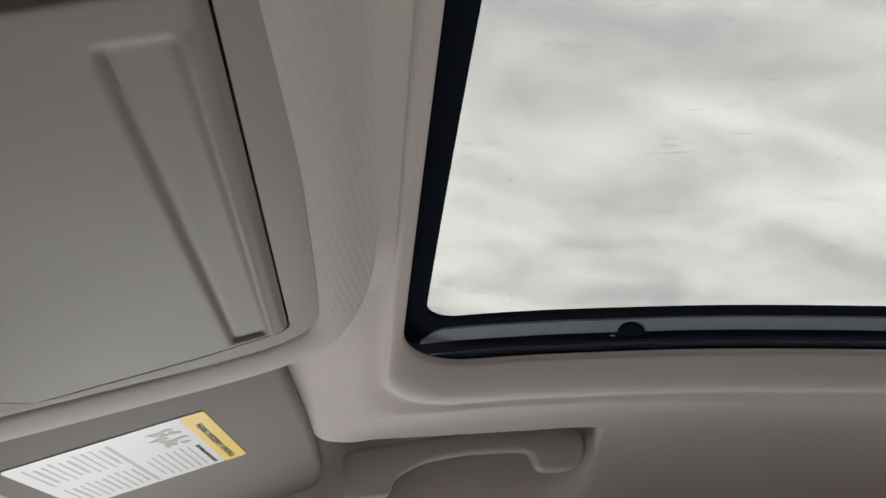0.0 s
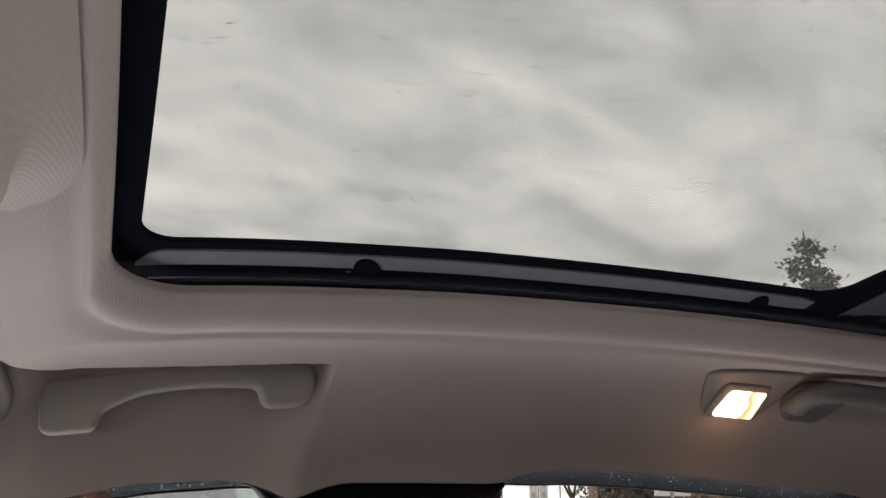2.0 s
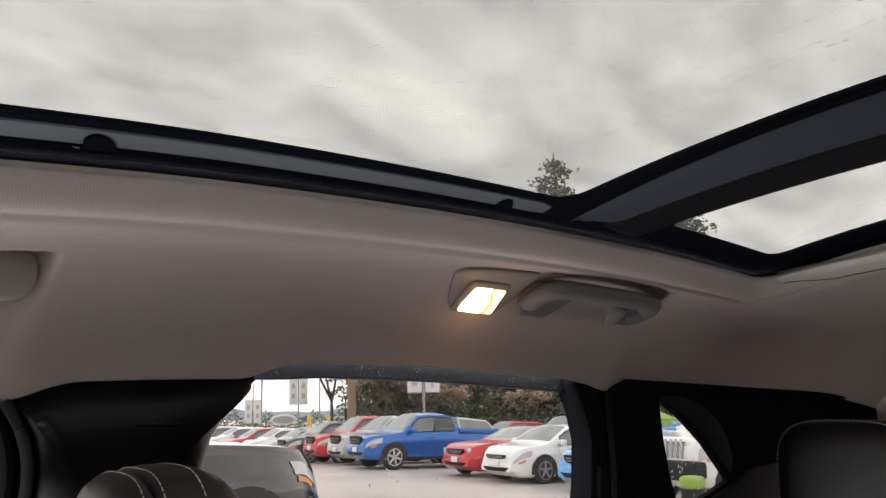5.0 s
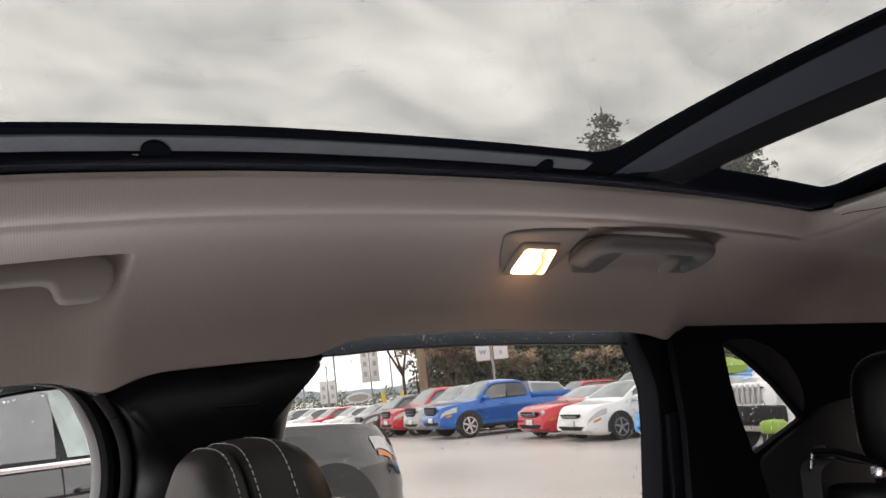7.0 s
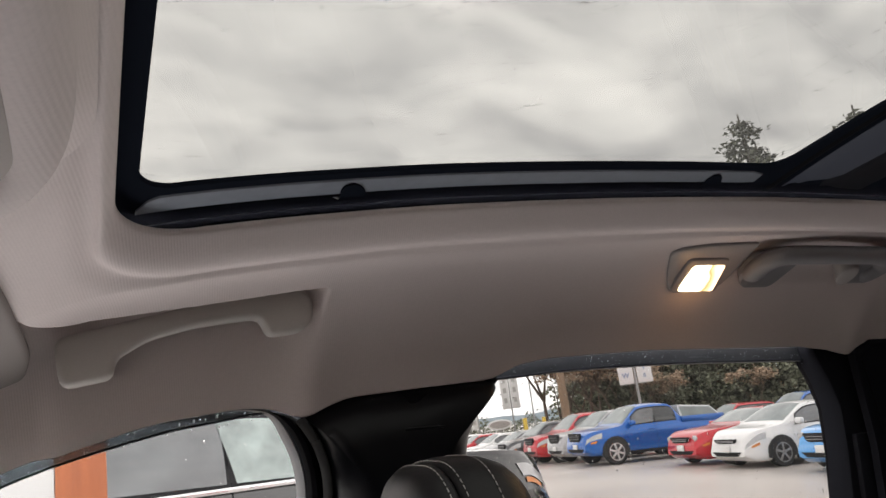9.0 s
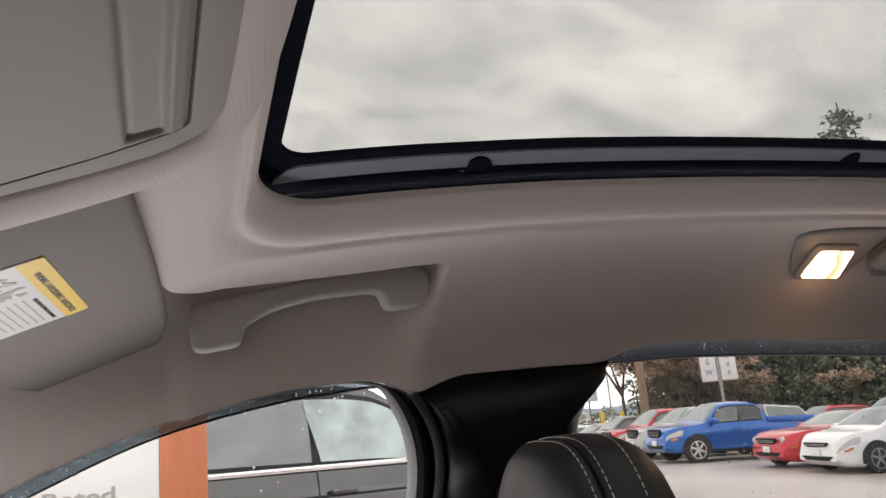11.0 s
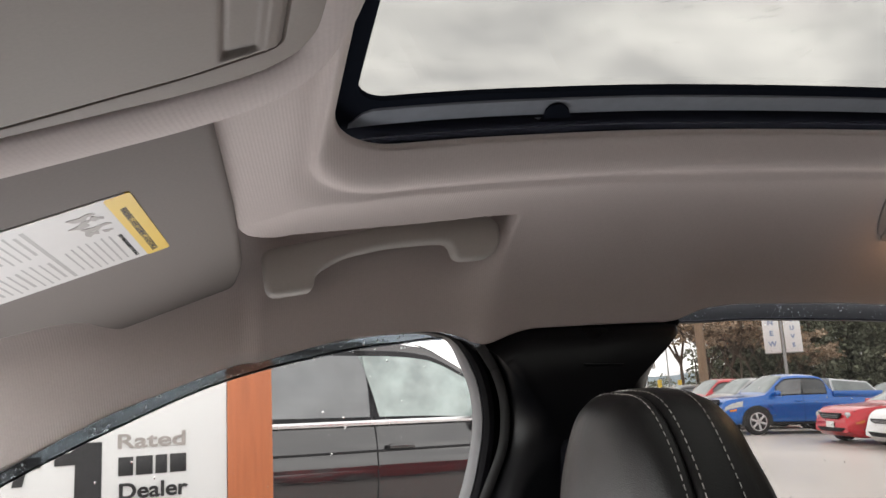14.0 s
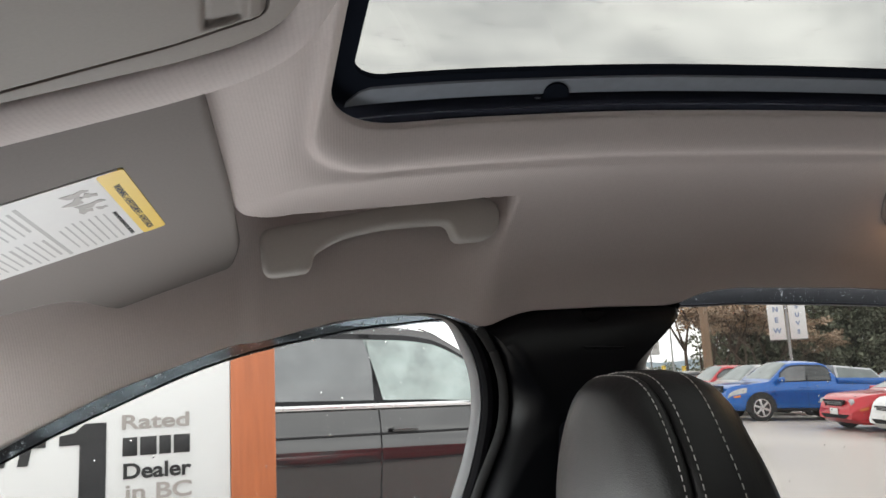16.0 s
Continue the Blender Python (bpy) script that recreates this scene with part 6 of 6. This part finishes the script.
for x in (-1.35, 1.35):
    for y in (-1.35, 1.35):
        part("leg", tube([(x, y, 0), (x, y, 1.6)], 0.03, 6), STEEL_POLE, tent)
bag = thing("parking_marker", "lime green cap on a low black marker post before the off-roader", "marker", Matrix.Translation((11.45, 6.95, 0)))
part("cap", box(0, 0, 0.56, 0.36, 0.34, 0.22, 0.08, 4), GREEN_PAINT, bag, "lime green cap")
part("post", box(0, 0, 0.24, 0.30, 0.28, 0.48, 0.03), CAR_BLACK, bag)


# ---- rain on the glass ----
def drops(name, label, places, material):
    """Flattened beads of water; places give the middle, two half axes in the pane and its normal with the height."""
    verts, faces = [], []
    ring, levels = 9, ((1.0, 0.0), (0.86, 0.5), (0.5, 0.87))
    for c, u, v, n in places:
        base = len(verts)
        for k, h in levels:
            for i in range(ring):
                a = 2 * math.pi * i / ring
                verts.append(c + u * (math.cos(a) * k) + v * (math.sin(a) * k) + n * h)
        verts.append(c + n)
        verts.append(c - n * 0.02)
        for q in range(len(levels) - 1):
            for i in range(ring):
                j = (i + 1) % ring
                faces.append((base + q * ring + i, base + q * ring + j, base + (q + 1) * ring + j, base + (q + 1) * ring + i))
        for i in range(ring):
            j = (i + 1) % ring
            faces.append((base + 2 * ring + i, base + 2 * ring + j, base + 3 * ring))
            faces.append((base + j, base + i, base + 3 * ring + 1))
    me = bpy.data.meshes.new(name)
    me.from_pydata([tuple(p) for p in verts], [], faces)
    me.materials.append(material)
    me.shade_smooth()
    ob = tagged(new(name, me), label, "raindrops", kind="stuff")
    ob.visible_shadow = False
    return ob


rng = random.Random(21)
places = []
# on the roof glass: patches of wind-drawn ripples, lone beads, and long trails


def roof_streak(x, y, turn, long, wide, tall=0.04):
    a = radians(turn)
    u, v = Vector((math.cos(a), math.sin(a), 0)) * long, Vector((-math.sin(a), math.cos(a), 0)) * wide
    places.append((Vector((x, y, crown(x, y) + 0.0075)), u, v, Vector((0, 0, wide * tall))))


for x0, x1, patches in ((0.02, 0.66, 74), (0.87, 1.15, 34)):
    for _ in range(patches):
        px, py = rng.uniform(x0, x1), rng.uniform(-0.2, 0.375)
        lean = 5 - 160 * min(px, 0.62) + rng.gauss(0, 9)
        spread = rng.uniform(0.008, 0.026)
        for _ in range(rng.randint(3, 13)):
            x, y = px + rng.gauss(0, spread), py + rng.gauss(0, spread * 0.8)
            if x0 - 0.02 < x < x1 and abs(y) < 0.385:
                roof_streak(x, y, lean + rng.gauss(0, 7), rng.uniform(0.0015, 0.0075), rng.uniform(0.00030, 0.00065))
    for _ in range(patches * 4):
        size = rng.uniform(0.0004, 0.0012)
        roof_streak(rng.uniform(x0, x1), rng.uniform(-0.2, 0.38), rng.uniform(60, 150), size * rng.uniform(1, 1.8), size)
for tx, y0, y1 in ((0.546, 0.02, 0.30), (0.586, 0.0, 0.29), (0.600, 0.05, 0.22), (1.02, 0.10, 0.36), (1.07, 0.06, 0.34)):
    y = y0
    while y < y1:
        step = rng.uniform(0.004, 0.022)
        roof_streak(tx + 0.003 * math.sin(y * 40) + rng.gauss(0, 0.0010), y + step / 2, 90 + rng.gauss(0, 3), step * 0.5, rng.uniform(0.0005, 0.0012), 0.13)
        y += step * rng.uniform(0.9, 1.5)
drops("roof_raindrops", "clear raindrops and streaks on the roof glass", places, WATER_FILM)
places, beads, shield_beads = [], [], []
for kind, x0, x1, count in (("front", -0.40, 0.17, 480), ("rear", 0.42, 1.02, 800)):
    k = 0
    while k < count:
        x = rng.uniform(x0, x1)
        if kind == "front":
            top = curve([(-0.42, 1.35), (-0.284, 1.432), (-0.188, 1.485), (-0.083, 1.530), (0.033, 1.560), (0.17, 1.572)], x)
        else:
            top = 1.604
        band = rng.random() < (0.85 if kind == "front" else 0.55)
        z = top - (rng.uniform(-0.007 if kind == "front" else -0.012, 0.017 if kind == "front" else 0.026) if band else rng.uniform(0.02, 0.28))
        if kind == "rear" and not band and rng.random() < 0.35:
            x = 1.03 - abs(rng.gauss(0, 0.03))
        k += 1
        size = (0.0002 if band and kind == "rear" else 0.00025) + (0.0005 if band and kind == "rear" else 0.0009) * rng.random() ** (2.2 if band else 1.5)
        y = 0.695 + 0.05 * max(0, 1.6 - z) ** 1.5 + 0.0015
        if band:
            h = max(0.0012, z - (top - 0.0155 if kind == "front" else curve([(0.30, 1.578), (0.47, 1.583), (0.56, 1.588), (0.75, 1.589), (1.0, 1.583)], x)))
            z += max(0.0, 0.0012 - h)
            y = 0.6885 - 0.001 * min(1.0, h / 0.006) - 0.002 * max(0.0, h - 0.006) / 0.024
        if band and kind == "front":
            x, y, z, size = 0.035 + (x - 0.035) * 1.015, 0.7085, 1.528 + (z - 1.528) * 1.015 + 0.001, size * rng.uniform(0.9, 1.7)
        ((shield_beads if kind == "front" else beads) if band else places).append((Vector((x, y, z)), Vector((1, 0, 0)) * size * rng.uniform(0.8, 1.2), Vector((0.1, 0, 1)) * size * (rng.uniform(0.9, 1.3) if band else rng.uniform(0.9, 1.7)), Vector((0, size * (-0.6 if band else 0.6), 0))))
for _ in range(110):
    x = rng.uniform(1.20, 1.40)
    z = rng.uniform(1.39, 1.47) if rng.random() < 0.75 else rng.uniform(1.45, 1.56)
    size = rng.uniform(0.0007, 0.0018)
    places.append((Vector((x, 0.6535, z)), Vector((1, 0, 0)) * size, Vector((0.2, 0, 1)) * size * rng.uniform(1, 2.2), Vector((0, size * 0.6, 0))))
drops("deflector_raindrops", "round raindrops on the smoked rain deflector", shield_beads, LIT_BEAD)
drops("frame_raindrops", "small round raindrops, skylight painted grey, on the dark upper edge of the side windows", beads, BEAD)
drops("window_raindrops", "clear raindrops beading on the side windows", places, WATER)
